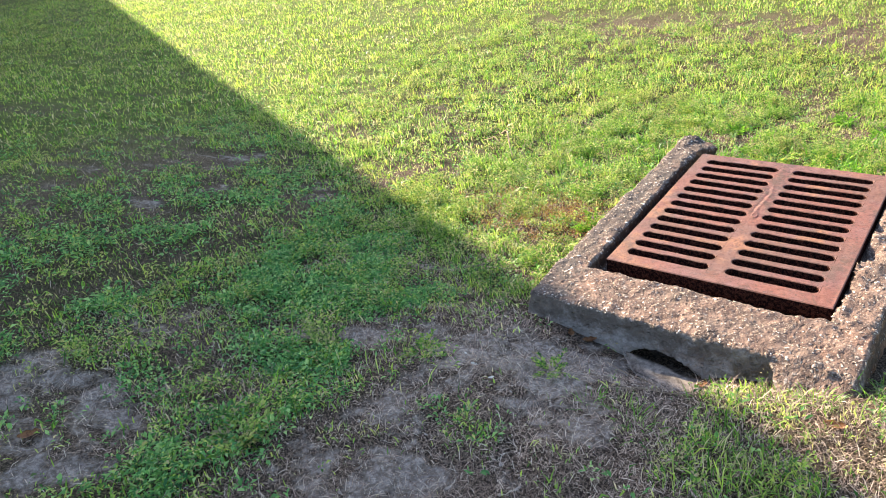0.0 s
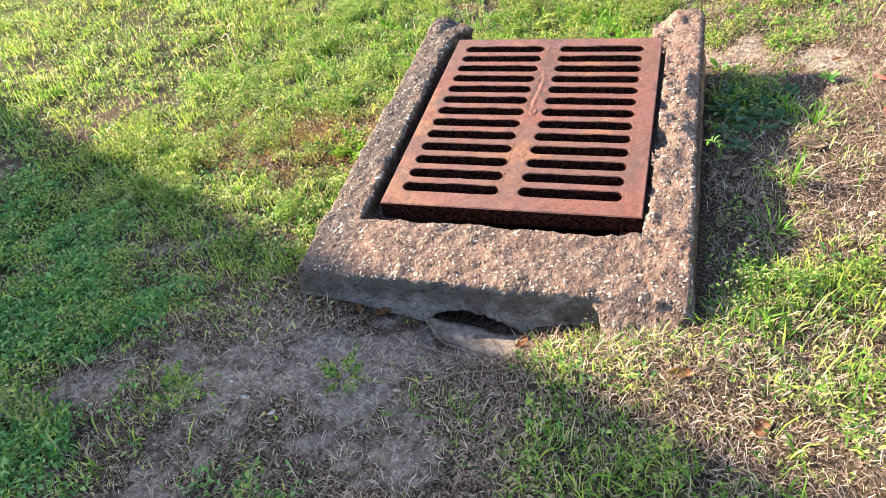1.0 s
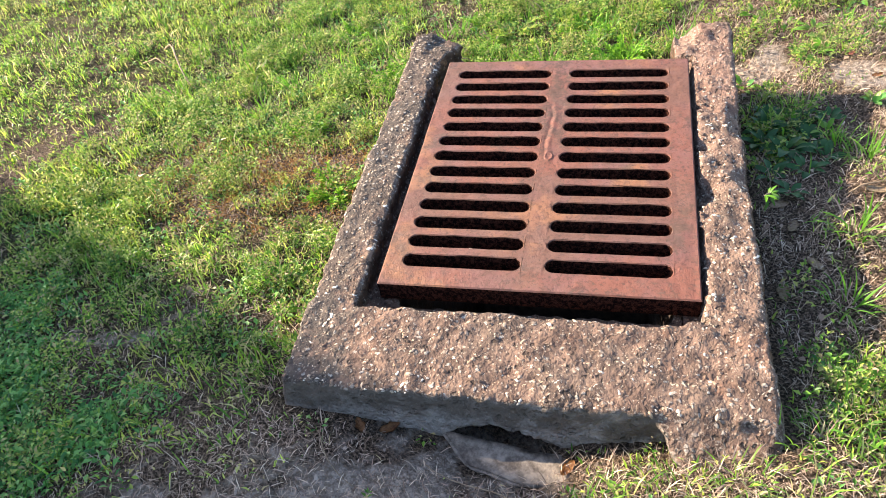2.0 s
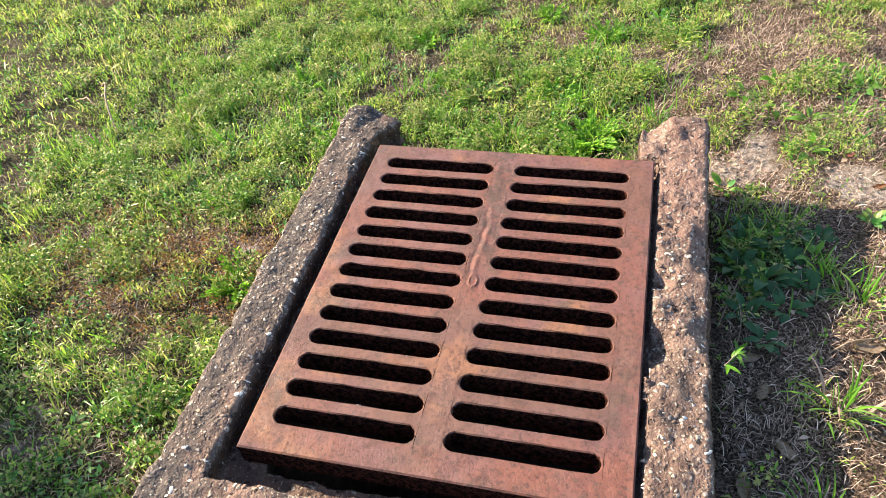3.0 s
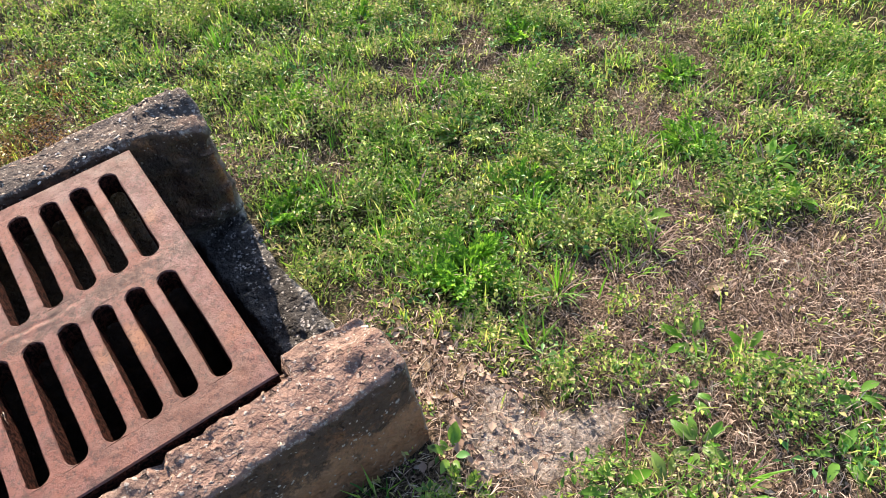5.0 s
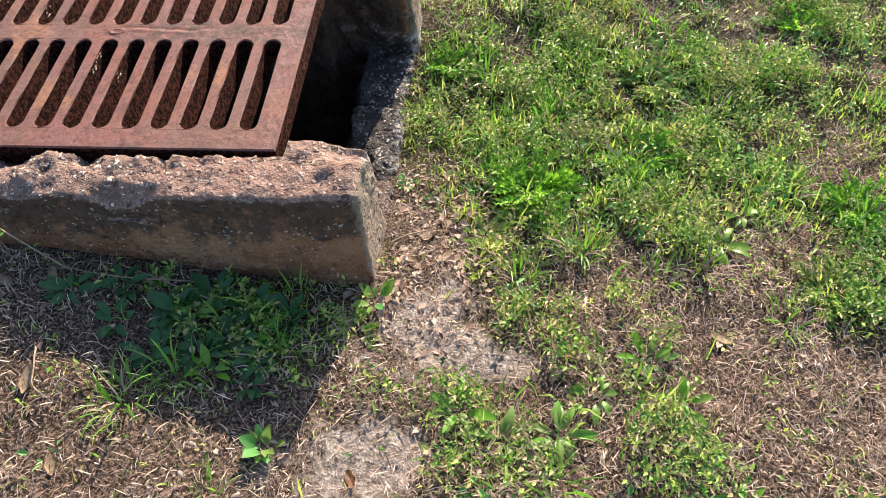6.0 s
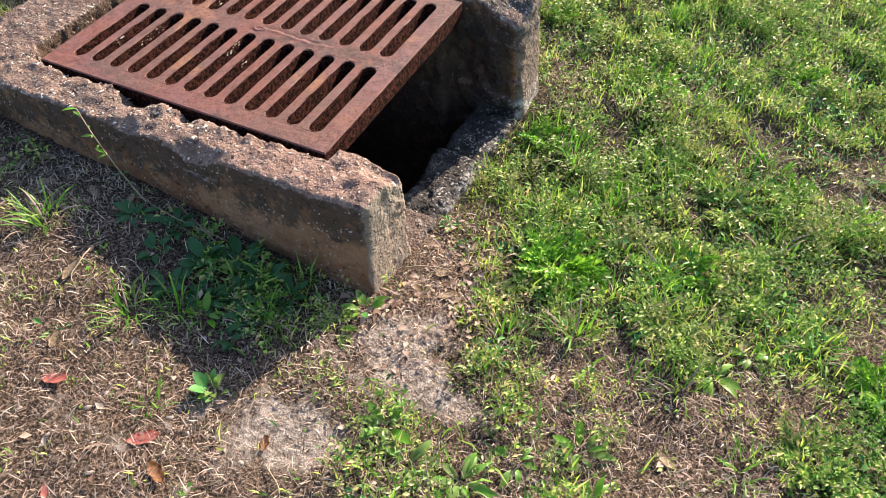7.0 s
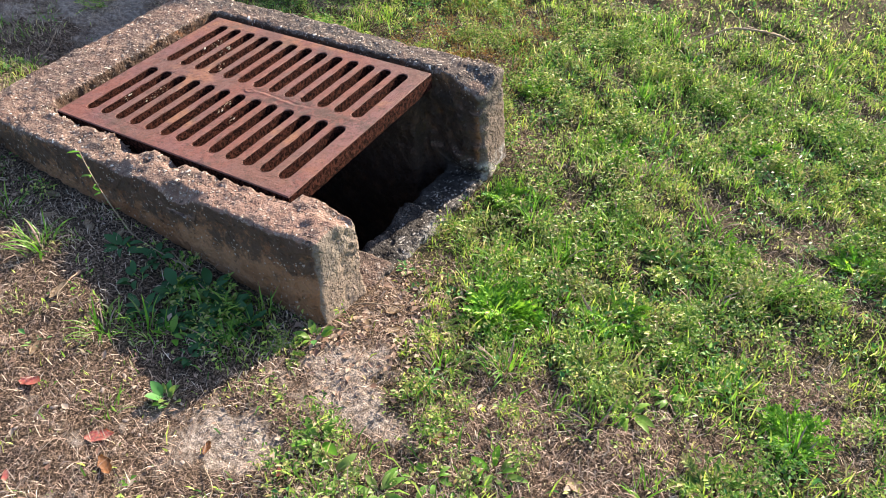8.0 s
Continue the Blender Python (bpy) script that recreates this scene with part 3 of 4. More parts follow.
    # washed-out arch under the front wall
    ex = np.clip(1 - ((x + 0.02) / 0.15) ** 2, 0, 1)
    roof = 0.075 + 0.13 * np.sqrt(ex) - 0.03 * (x + 0.02) / 0.15
    hollow = step(-y, 0.66, 0.70) * step(roof - z, 0.0, 0.02) * (ex > 0)
    co[:, 1] += 0.13 * hollow
    # rubble on the sill
    sill = (np.abs(x) < 0.36) & (y > 0.47) & (z < 0.0) & (z > -0.3)
    co[:, 2] += np.where(sill, 0.012 * np.array([bumps(p, 13, 1.3) + 0.6 * bumps(p, 45, 2.3) for p in co]), 0)
    co[:, 1] += np.where(sill, 0.012 * np.array([bumps(p, 17, 6.3) for p in co]), 0)
    made.vertices.foreach_set("co", co.astype(np.float32).ravel())
    made.name = "concrete_collar"
    made.materials.clear()
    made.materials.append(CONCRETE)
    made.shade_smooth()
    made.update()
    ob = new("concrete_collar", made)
    ob.parent = parent
    tagged(ob, "worn brown concrete collar with exposed pebbles and broken edges")
    return ob, co, nor


def pebbles(name, centres, normals, sizes, material):
    """Half-sunk stones: squashed octahedra with jittered corners."""
    n = len(centres)
    shape = np.array([(1, 0, 0), (0, 1, 0), (-1, 0, 0), (0, -1, 0), (0, 0, 0.7), (0.7, 0.7, 0.45), (-0.7, 0.7, 0.45), (-0.7, -0.7, 0.45), (0.7, -0.7, 0.45)])
    tri = np.array([(0, 5, 4), (5, 1, 4), (1, 6, 4), (6, 2, 4), (2, 7, 4), (7, 3, 4), (3, 8, 4), (8, 0, 4), (0, 1, 5), (1, 2, 6), (2, 3, 7), (3, 0, 8)])
    s = shape[None] * (0.75 + 0.5 * rng.random((n, 9, 3))) * sizes[:, None, None] * np.stack([0.8 + 0.9 * rng.random(n), 0.5 + 0.4 * rng.random(n), np.full(n, 0.36)], -1)[:, None]
    a = rng.random(n) * 6.283
    t = np.stack([np.cos(a), np.sin(a), np.zeros(n)], -1)
    t -= normals * (t * normals).sum(1, keepdims=True)
    t /= np.linalg.norm(t, axis=1, keepdims=True)
    b = np.cross(normals, t)
    v = centres[:, None] + s[..., 0:1] * t[:, None] + s[..., 1:2] * b[:, None] + s[..., 2:3] * normals[:, None]
    f = tri[None] + (np.arange(n) * 9)[:, None, None]
    return arrays(name, v.reshape(-1, 3), f.reshape(-1, 3), material)


def build_drain():
    drain = new("storm_drain")
    collar, co, nor = build_collar(drain)
    top = np.where((nor[:, 2] > 0.6) & (co[:, 2] > 0.22) & ((co[:, 0] > 0.34) | (co[:, 0] < -0.37) | (co[:, 1] < -0.52)))[0]
    top = top[(co[top, 0] < 0.3) | (co[top, 1] < 0.2) | (rng.random(len(top)) < 0.25)]
    pick = rng.choice(top, min(len(top), 8500), replace=False)
    ob = pebbles("aggregate", co[pick] - nor[pick] * 0.0012, nor[pick], 0.0013 + 0.0046 * rng.random(len(pick)) ** 2.6, STONE)
    ob.parent = collar
    tagged(ob, "pale pebbles and shell bits set in the concrete", kind="stuff")
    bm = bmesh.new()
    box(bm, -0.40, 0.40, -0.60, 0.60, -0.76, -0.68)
    part("pit_floor", bm, PIT_DARK, drain)
    tagged(drain, "open-ended concrete storm drain inlet sunk in the lawn", "storm drain")


build_drain()


# ---------------------------------------------------------------- the grate
GX0, GX1, GY, GTOP, GDEEP = -0.3555, 0.3505, 0.455, 0.300, 0.052
PITCH, SLOT_W, SLOTS, FIRST = 0.0634, 0.0365, 13, -0.3775
COLUMNS = ((-0.3095, -0.0365), (0.0205, 0.2935))


def half_slot(x0, x1, yc, side, grow, segments=6):
    """Points of half a rounded slot, from its west tip to its east tip, on the side +1 or -1."""
    r = SLOT_W / 2 + grow
    xa, xb = x0 + SLOT_W / 2, x1 - SLOT_W / 2
    west = [(xa - r * math.cos(k * math.pi / 2 / segments), yc + side * r * math.sin(k * math.pi / 2 / segments)) for k in range(segments + 1)]
    steps = [(xa + (xb - xa) * k / 8, yc + side * r) for k in range(1, 8)]
    east = [(xb + r * math.sin(k * math.pi / 2 / segments), yc + side * r * math.cos(k * math.pi / 2 / segments)) for k in range(segments + 1)]
    return west + steps + east


def slot_wall(bm, x0, x1, yc, side, rim):
    """From the flat edge loop rim (points in plan at the top) down into half a slot."""
    n = len(rim)
    jit = lambda: (random.random() - 0.5) * 0.0014
    rows = [[bm.verts.new((x, y, GTOP)) for x, y in rim]]
    for grow, z in ((0.0028, GTOP), (0.0006, GTOP - 0.0024), (0.001, GTOP - 0.014), (-0.002, GTOP - GDEEP)):
        rows.append([bm.verts.new((x + jit(), y + jit(), z)) for x, y in half_slot(x0, x1, yc, side, grow)])
    for a, b in zip(rows, rows[1:]):
        for k in range(n - 1):
            q = [a[k], a[k + 1], b[k + 1], b[k]]
            bm.faces.new(q if side > 0 else q[::-1])
    return rows


def frame_rim(x0, x1, y, n):
    """n points along the straight line at y that face the slot's points."""
    ref = half_slot(x0, x1, 0, 1, 0.0)
    return [(x0 if k == 0 else x1 if k == n - 1 else p[0], y) for k, p in enumerate(ref)]


def build_grate():
    grate = new("drain_grate")
    n = len(half_slot(0, 0.2, 0, 1, 0))
    for x0, x1 in COLUMNS:
        c0, c1 = x0 - 0.004, x1 + 0.004
        for i in range(SLOTS + 1):
            y = FIRST + (i - 0.5) * PITCH
            bm = bmesh.new()
            if i > 0:
                slot_wall(bm, x0, x1, y - PITCH / 2, 1, frame_rim(c0, c1, y, n))
            if i < SLOTS:
                slot_wall(bm, x0, x1, y + PITCH / 2, -1, frame_rim(c0, c1, y, n))
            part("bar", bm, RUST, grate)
    # rim and central rib as one cast frame
    bm = bmesh.new()
    ya, yb = FIRST - PITCH / 2, FIRST + (SLOTS - 0.5) * PITCH
    xs = [GX0, COLUMNS[0][0] - 0.004, COLUMNS[0][1] + 0.004, COLUMNS[1][0] - 0.004, COLUMNS[1][1] + 0.004, GX1]

    def plate(bm, xa, xb, y0, y1, nx, ny, lift=None):
        g = [[bm.verts.new((xa + (xb - xa) * i / nx, y0 + (y1 - y0) * j / ny, GTOP + (lift(xa + (xb - xa) * i / nx, y0 + (y1 - y0) * j / ny) if lift and 0 < i < nx and 0 < j < ny else 0))) for j in range(ny + 1)] for i in range(nx + 1)]
        for i in range(nx):
            for j in range(ny):
                bm.faces.new((g[i][j], g[i + 1][j], g[i + 1][j + 1], g[i][j + 1]))

    def skirt(bm, loop, inward=0.004):
        cx, cy = (GX0 + GX1) / 2, 0
        rows = [[bm.verts.new((x, y, GTOP)) for x, y in loop]]
        for out, z in ((0.003, GTOP - 0.003), (0.002, GTOP - 0.02), (-0.003, GTOP - GDEEP)):
            rows.append([bm.verts.new((x + math.copysign(out, x - cx), y + math.copysign(out, y - cy), z + 0.0012 * noise.noise((x * 30, y * 30, z * 30)))) for x, y in loop])
        m = len(loop)
        for a, b in zip(rows, rows[1:]):
            for k in range(m):
                bm.faces.new((a[k], b[k], b[(k + 1) % m], a[(k + 1) % m]))

    e = 0.003
    loop = []
    corner = [(GX0 + e, -GY + e), (GX1 - e, -GY + e), (GX1 - e, GY - e), (GX0 + e, GY - e)]
    for (ax, ay), (bx, by) in zip(corner, corner[1:] + corner[:1]):
        loop += [(ax + (bx - ax) * k / 40, ay + (by - ay) * k / 40) for k in range(40)]
    rough_top = lambda x, y: 0.0012 * noise.noise((x * 25, y * 25, 1)) + 0.0008 * noise.noise((x * 70, y * 70, 4))
    plate(bm, GX0 + e, xs[1], -GY + e, GY - e, 5, 80, rough_top)
    plate(bm, xs[4], GX1 - e, -GY + e, GY - e, 5, 80, rough_top)
    plate(bm, xs[1], xs[4], -GY + e, ya, 60, 4, rough_top)
    plate(bm, xs[1], xs[4], yb, GY - e, 60, 4, rough_top)
    skirt(bm, loop)
    # under sides of the frame, wide enough to stop light at its margins
    for xa, xb, y0, y1 in ((GX0 + e, COLUMNS[0][0], -GY + e, GY - e), (COLUMNS[1][1], GX1 - e, -GY + e, GY - e), (COLUMNS[0][0], COLUMNS[1][1], -GY + e, FIRST - SLOT_W / 2), (COLUMNS[0][0], COLUMNS[1][1], FIRST + 12 * PITCH + SLOT_W / 2, GY - e)):
        bm.faces.new([bm.verts.new((x, y, GTOP - GDEEP)) for x, y in ((xa, y0), (xa, y1), (xb, y1), (xb, y0))])
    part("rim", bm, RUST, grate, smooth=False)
    bm = bmesh.new()

    def scar(x, y):
        wander = (xs[2] + xs[3]) / 2 + 0.010 * noise.noise((0, y * 9, 2)) + 0.004 * noise.noise((0, y * 30, 5))
        live = float(step(y, -0.02, 0.05)) * float(step(-y, -0.27, -0.17))
        ridge = 0.0021 * math.exp(-((x - wander) / 0.006) ** 2) * live * (0.5 + 0.9 * abs(noise.noise((x * 20, y * 22, 9))))
        ridge -= 0.0016 * math.exp(-((x - wander + 0.011) / 0.005) ** 2) * live
        ring = abs(math.hypot(x - wander, (y - 0.005) * 0.6) - 0.009)
        return ridge + 0.0022 * math.exp(-(ring / 0.0025) ** 2) + rough_top(x, y)

    plate(bm, xs[2], xs[3], ya, yb, 18, 260, scar)
    bm.faces.new([bm.verts.new((x, y, GTOP - GDEEP)) for x, y in ((COLUMNS[0][1], ya), (COLUMNS[0][1], yb), (COLUMNS[1][0], yb), (COLUMNS[1][0], ya))])
    part("centre_rib", bm, RUST, grate, "rib with a raised casting scar")
    spots = []
    for col, i, x0, x1, count in ((1, 6, 0.06, 0.13, 16), (1, 7, 0.10, 0.14, 6), (0, 1, -0.24, -0.14, 14), (0, 2, -0.22, -0.16, 10), (1, 2, 0.08, 0.18, 14), (1, 1, 0.16, 0.2, 6), (0, 3, -0.12, -0.08, 6)):
        for _ in range(count):
            spots.append((random.uniform(x0, x1), FIRST + i * PITCH - SLOT_W / 2 + 0.0004, GTOP - random.uniform(0.004, 0.022)))
    spots = np.array(spots)
    crumbs = pebbles("dried_mud", spots, np.tile((0.0, 1.0, 0.0), (len(spots), 1)), 0.0012 + 0.003 * rng.random(len(spots)), STONE)
    crumbs.parent = grate
    tagged(crumbs, "pale dried mud stuck inside the slots", kind="stuff")
    tagged(grate, "heavy rusted cast-iron drain grate with two rows of slots", "drain grate")


build_grate()


# ---------------------------------------------------------------- grass, straw and small weeds
def off_slab(x, y, margin=0.0):
    return ~((x > -0.525 - margin) & (x < 0.51 + margin) & (y > -0.755 - margin) & (y < 0.66 + margin)) | ((y > 0.66 - 0.02) & (np.abs(x) < 0.3))


def scatter(x0, x1, y0, y1, per_m2, skip=None):
    n = int((x1 - x0) * (y1 - y0) * per_m2)
    x, y = x0 + (x1 - x0) * rng.random(n), y0 + (y1 - y0) * rng.random(n)
    keep = off_slab(x, y) & ~((np.abs(x + 0.1) < 0.30 - 0.3 * rng.random(n)) & (y < -0.7) & (y > -0.88 + 0.08 * rng.random(n)))
    if skip:
        keep &= ~((x > skip[0]) & (x < skip[1]) & (y > skip[2]) & (y < skip[3]))
    return x[keep], y[keep]


def blades(name, x, y, height, width, lean, material, lift=0.0, bend=0.5):
    """Bent, tapering blades: a quad and a tip each, standing or lying by their lean."""
    n = len(x)
    z = ground_z(x, y) + lift - 0.003
    a, f = rng.random(n) * 6.283, rng.random(n) * 6.283
    out = np.stack([np.cos(a), np.sin(a), np.zeros(n)], -1)
    side = np.stack([-np.sin(a + 0.6 * np.cos(f)), np.cos(a + 0.6 * np.cos(f)), 0.3 * np.sin(f)], -1)
    base = np.stack([x, y, z], -1)
    l1 = lean * (bend - 0.1 + 0.3 * rng.random(n))
    mid = base + height[:, None] * 0.55 * (out * np.sin(l1)[:, None] + np.array((0, 0, 1)) * np.cos(l1)[:, None])
    l2 = np.minimum(lean * (1.0 + (1 - bend) * rng.random(n)), 1.9)
    tip = mid + height[:, None] * 0.5 * (out * np.sin(l2)[:, None] + np.array((0, 0, 1)) * np.cos(l2)[:, None])
    w = width[:, None] / 2
    v = np.stack([base - side * w * 0.7, base + side * w * 0.7, mid + side * w, mid - side * w, tip], 1)
    k = (np.arange(n) * 5)[:, None]
    tri = np.concatenate([k + np.array((0, 1, 2)), k + np.array((0, 2, 3)), k + np.array((3, 2, 4))], 0)
    return arrays(name, v.reshape(-1, 3), tri, material)


def leaves(name, base, way, length, width, material, cup=0.25):
    """Small pointed leaves folded along the middle: two triangles each."""
    n = len(base)
    up = np.array((0, 0, 1.0))
    way = way / np.linalg.norm(way, axis=1, keepdims=True)
    side = np.cross(way, up)
    side /= np.linalg.norm(side, axis=1, keepdims=True) + 1e-9
    nor = np.cross(side, way)
    L, W = length[:, None], width[:, None]
    m1, m2 = base + way * L * 0.55, base + way * L - nor * L * 0.18
    v = np.stack([base, m1 + side * W / 2 + nor * W * cup, m2, m1 - side * W / 2 + nor * W * cup], 1)
    k = (np.arange(n) * 4)[:, None]
    tri = np.concatenate([k + np.array(q) for q in ((0, 2, 1), (0, 3, 2))], 0)
    return arrays(name, v.reshape(-1, 3), tri, material)


NEAR, MIDDLE, FAR = (-1.9, 1.7, -2.2, 2.6), (-4.8, 2.2, -2.8, 5.3), (-18, 2.4, -3.4, 8.8)


def zones(near, middle, far):
    """Places over the lawn, thinner with distance, and a size factor for each."""
    x, y, s = [], [], []
    for rect, skip, per, size, soft_edge in ((NEAR, None, near, 1.0, 0.4), (MIDDLE, NEAR, middle, 1.3, 0.9), (FAR, MIDDLE, far, 2.2, 2.5)):
        inner = skip and (skip[0] + 0.3, skip[1] - 0.3, skip[2] + 0.3, skip[3] - 0.3)
        a, b = scatter(*rect, per, inner)
        border = np.minimum(np.minimum(a - rect[0], rect[1] - a), np.minimum(b - rect[2], rect[3] - b))
        keep = rng.random(len(a)) < border / soft_edge
        a, b = a[keep], b[keep]
        x.append(a), y.append(b), s.append(np.full(len(a), size))
    return np.concatenate(x), np.concatenate(y), np.concatenate(s)


def clusters(name, x, y, s, per, spread, tall, size, material):
    """Creeping weeds: groups of small leaves that point outwards."""
    cx, cy, cs = np.repeat(x, per), np.repeat(y, per), np.repeat(s, per)
    n = len(cx)
    a, r = rng.random(n) * 6.283, spread * np.sqrt(rng.random(n)) * cs
    px, py = cx + r * np.cos(a), cy + r * np.sin(a)
    high = np.repeat(tall, per) * cs ** 0.4
    base = np.stack([px, py, ground_z(px, py) + high * (0.2 + 0.9 * rng.random(n))], -1)
    way = np.stack([np.cos(a + rng.normal(0, 0.9, n)), np.sin(a + rng.normal(0, 0.9, n)), -0.2 + 1.3 * rng.random(n)], -1)
    L = (size[0] + (size[1] - size[0]) * rng.random(n) ** 1.5) * cs ** 0.8
    return leaves(name, base, way, L, L * (0.25 + 0.35 * rng.random(n)), material)


def build_lawn():
    x, y, s = zones(12500, 5200, 1500)
    g, d, b = cover(x, y)
    m = np.where(s > 2, 0.6, mounds(x, y))
    keep = rng.random(len(x)) < np.clip(1.05 * g - 0.7 * b + 0.55 * (m - 0.55), 0.02, 1) * (1 - 0.6 * building_shade(x, y))
    x, y, s, g, m = x[keep], y[keep], s[keep], g[keep], m[keep]
    n = len(x)
    h = (0.010 + 0.018 * rng.random(n) + 0.055 * m * rng.random(n) ** 1.3 * g * (1 - 0.55 * building_shade(x, y))) * s ** 0.35
    ob = blades("lawn_grass", x, y, h, (0.0019 + 0.0034 * rng.random(n) ** 2) * s, 0.25 + 1.15 * rng.random(n), GRASS)
    tagged(ob, "short patchy yellow-green lawn grass with gaps", "grass", kind="stuff")
    x, y, s = zones(22000, 2200, 80)
    g, d, b = cover(x, y)
    # straw thinned beside the collar to keep its shadow dark
    keep = rng.random(len(x)) < np.clip(1.1 * d - 0.12 * b + 0.16, 0.22, 1) * (1 - 0.75 * blob(x, y, 0.64, 0.28, 0.26))
    x, y, s = x[keep], y[keep], s[keep]
    n = len(x)
    pile = step(0.5 * value_noise(x + 31, y + 17, 10, 2) + 0.5 * value_noise(x, y - 40, 30, 2), 0.38, 0.66)
    keep = rng.random(n) < 0.35 + 0.75 * pile
    x, y, s, pile = x[keep], y[keep], s[keep], pile[keep]
    # matted straw before the front wall and along the sunny side
    for x0, x1, y0, y1, per in ((-0.75, 1.15, -2.1, -0.80, 21000), (0.25, 1.6, -0.75, 1.95, 9000)):
        fx, fy = scatter(x0, x1, y0, y1, per)
        g, d, b = cover(fx, fy)
        keep = rng.random(len(fx)) < np.clip(0.15 + 0.75 * d - 1.0 * b - 0.4 * blob(fx, fy, -0.2, -0.88, 0.25), 0.04, 1) * (1 - 0.75 * blob(fx, fy, 0.64, 0.28, 0.26)) * np.clip(np.minimum(np.minimum(fx - x0, x1 - fx), fy - y0) / 0.3, 0, 1)
        fx, fy = fx[keep], fy[keep]
        x, y, s, pile = np.append(x, fx), np.append(y, fy), np.append(s, np.full(len(fx), 0.85)), np.append(pile, 0.3 + 0.7 * rng.random(len(fx)))
    n = len(x)
    ob = blades("dry_straw", x, y, (0.006 + 0.033 * rng.random(n) ** 2.2) * s ** 0.4, (0.0008 + 0.0015 * rng.random(n) ** 3) * s, 1.5 - (0.1 + 0.9 * pile) * rng.random(n), STRAW, 0.003 + 0.014 * pile * rng.random(n), 0.72)
    tagged(ob, "dry tan grass clippings and thatch lying on the soil", "straw", kind="stuff")
    x, y, s = zones(2600, 700, 0.1)
    g, d, b = cover(x, y)
    lanky = value_noise(x + 55, y - 23, 3.5, 2)
    keep = rng.random(len(x)) < np.clip(1.1 * g - 0.35 - 0.5 * b + 2.2 * (lanky - 0.56), 0.01, 1) * (1 - 0.8 * building_shade(x, y))
    x, y, s = x[keep], y[keep], s[keep]
    n = len(x)
    ob = blades("long_grass", x, y, (0.035 + 0.055 * rng.random(n) ** 1.5) * s ** 0.3, (0.0028 + 0.0026 * rng.random(n)) * s ** 0.7, 0.5 + 1.0 * rng.random(n), LONG, 0.0, 0.45)
    tagged(ob, "longer arching bright green grass blades", "grass", kind="stuff")
    x, y, s = zones(4600, 900, 12)
    g, d, b = cover(x, y)
    keep = rng.random(len(x)) < np.clip(1.2 * g - 0.30 - 0.5 * b, 0.02, 1) * np.maximum(0.1 + 0.9 * step(y, -0.75, -0.45), step(-x, 0.62, 0.8)) * (0.08 + step(value_noise(x + 77, y + 31, 5.5, 2), 0.48, 0.62)) * (0.13 + 0.87 * building_shade(x, y))
    x, y, s = x[keep], y[keep], s[keep]
    ob = clusters("clover_leaves", x, y, s, 8, 0.022, 0.012 + 0.028 * rng.random(len(x)), (0.009, 0.024), MAT)
    tagged(ob, "patches of larger green weed leaves in the lawn", "weeds", kind="stuff")
    x, y, s = zones(7200, 1200, 70)
    g, d, b = cover(x, y)
    m = np.where(s > 2, 0.5, mounds(x, y))
    weedy = value_noise(x - 20, y + 13, 4.5, 2)
    keep = rng.random(len(x)) < np.clip(0.9 * g - 0.2 - 0.5 * b + 0.45 * (m - 0.5) + 1.7 * (weedy - 0.5), 0.008, 1) * np.where((y < -0.6) & (x > -0.7), 0.35, 1.0) * (1 - 0.35 * step(x - 0.25 * (y - 0.6), 0.0, 0.5))
    clump = tussock(x, y)
    keep &= rng.random(len(x)) < (0.06 + 1.05 * clump) * (1 - 0.6 * building_shade(x, y))
    x, y, s, m, clump = x[keep], y[keep], s[keep], m[keep], clump[keep]
    ob = clusters("weed_leaves", x, y, s, 10, 0.016, 0.005 + 0.014 * m + 0.042 * clump, (0.005, 0.018), WEED)
    tagged(ob, "small creeping broadleaf weeds mixed through the grass", "weeds", kind="stuff")
    n = 700
    a, r = rng.random(n) * 6.283, rng.random(n) ** 0.7
    x, y = -1.0 + 0.55 * r * np.cos(a), 0.22 + 0.30 * r * np.sin(a)
    keep = off_slab(x, y)
    ob = clusters("russet_weeds", x[keep], y[keep], np.ones(keep.sum()), 9, 0.02, 0.012 + 0.03 * rng.random(keep.sum()), (0.006, 0.014), RUSSET)
    tagged(ob, "withered russet weeds in a patch of the lawn", "weeds", kind="stuff")
    n = 2200
    a, r = rng.random(n) * 6.283, np.sqrt(rng.random(n))
    x, y = np.where(np.arange(n) < 1100, 0.36 + 0.30 * r * np.cos(a), 0.3 + 1.1 * rng.random(n)), np.where(np.arange(n) < 1100, 0.77 + 0.18 * r * np.sin(a), -0.6 + 2.4 * rng.random(n))
    g, d, b = cover(x, y)
    keep = off_slab(x, y, 0.01) & (rng.random(n) < 0.15 + d)
    x, y, a = x[keep], y[keep], a[keep] * 5
    n = len(x)
    L = 0.005 + 0.019 * rng.random(n) ** 2.5
    base = np.stack([x, y, ground_z(x, y) + 0.004 + 0.008 * rng.random(n)], -1)
    ob = leaves("leaf_litter", base, np.stack([np.cos(a), np.sin(a), rng.normal(0.15, 0.3, n)], -1), L, L * (0.35 + 0.4 * rng.random(n)), LITTER, 0.1)
    tagged(ob, "broken flakes of dry tan leaf litter", "leaf litter", kind="stuff")
    n = 16000
    x, y = -2.2 + 3.9 * rng.random(n), -2.3 + 4.3 * rng.random(n)
    g, d, b = cover(x, y)
    keep = off_slab(x, y, 0.01) & (rng.random(n) < 0.05 + 0.9 * b)
    x, y = x[keep], y[keep]
    up = np.tile((0.0, 0.0, 1.0), (len(x), 1))
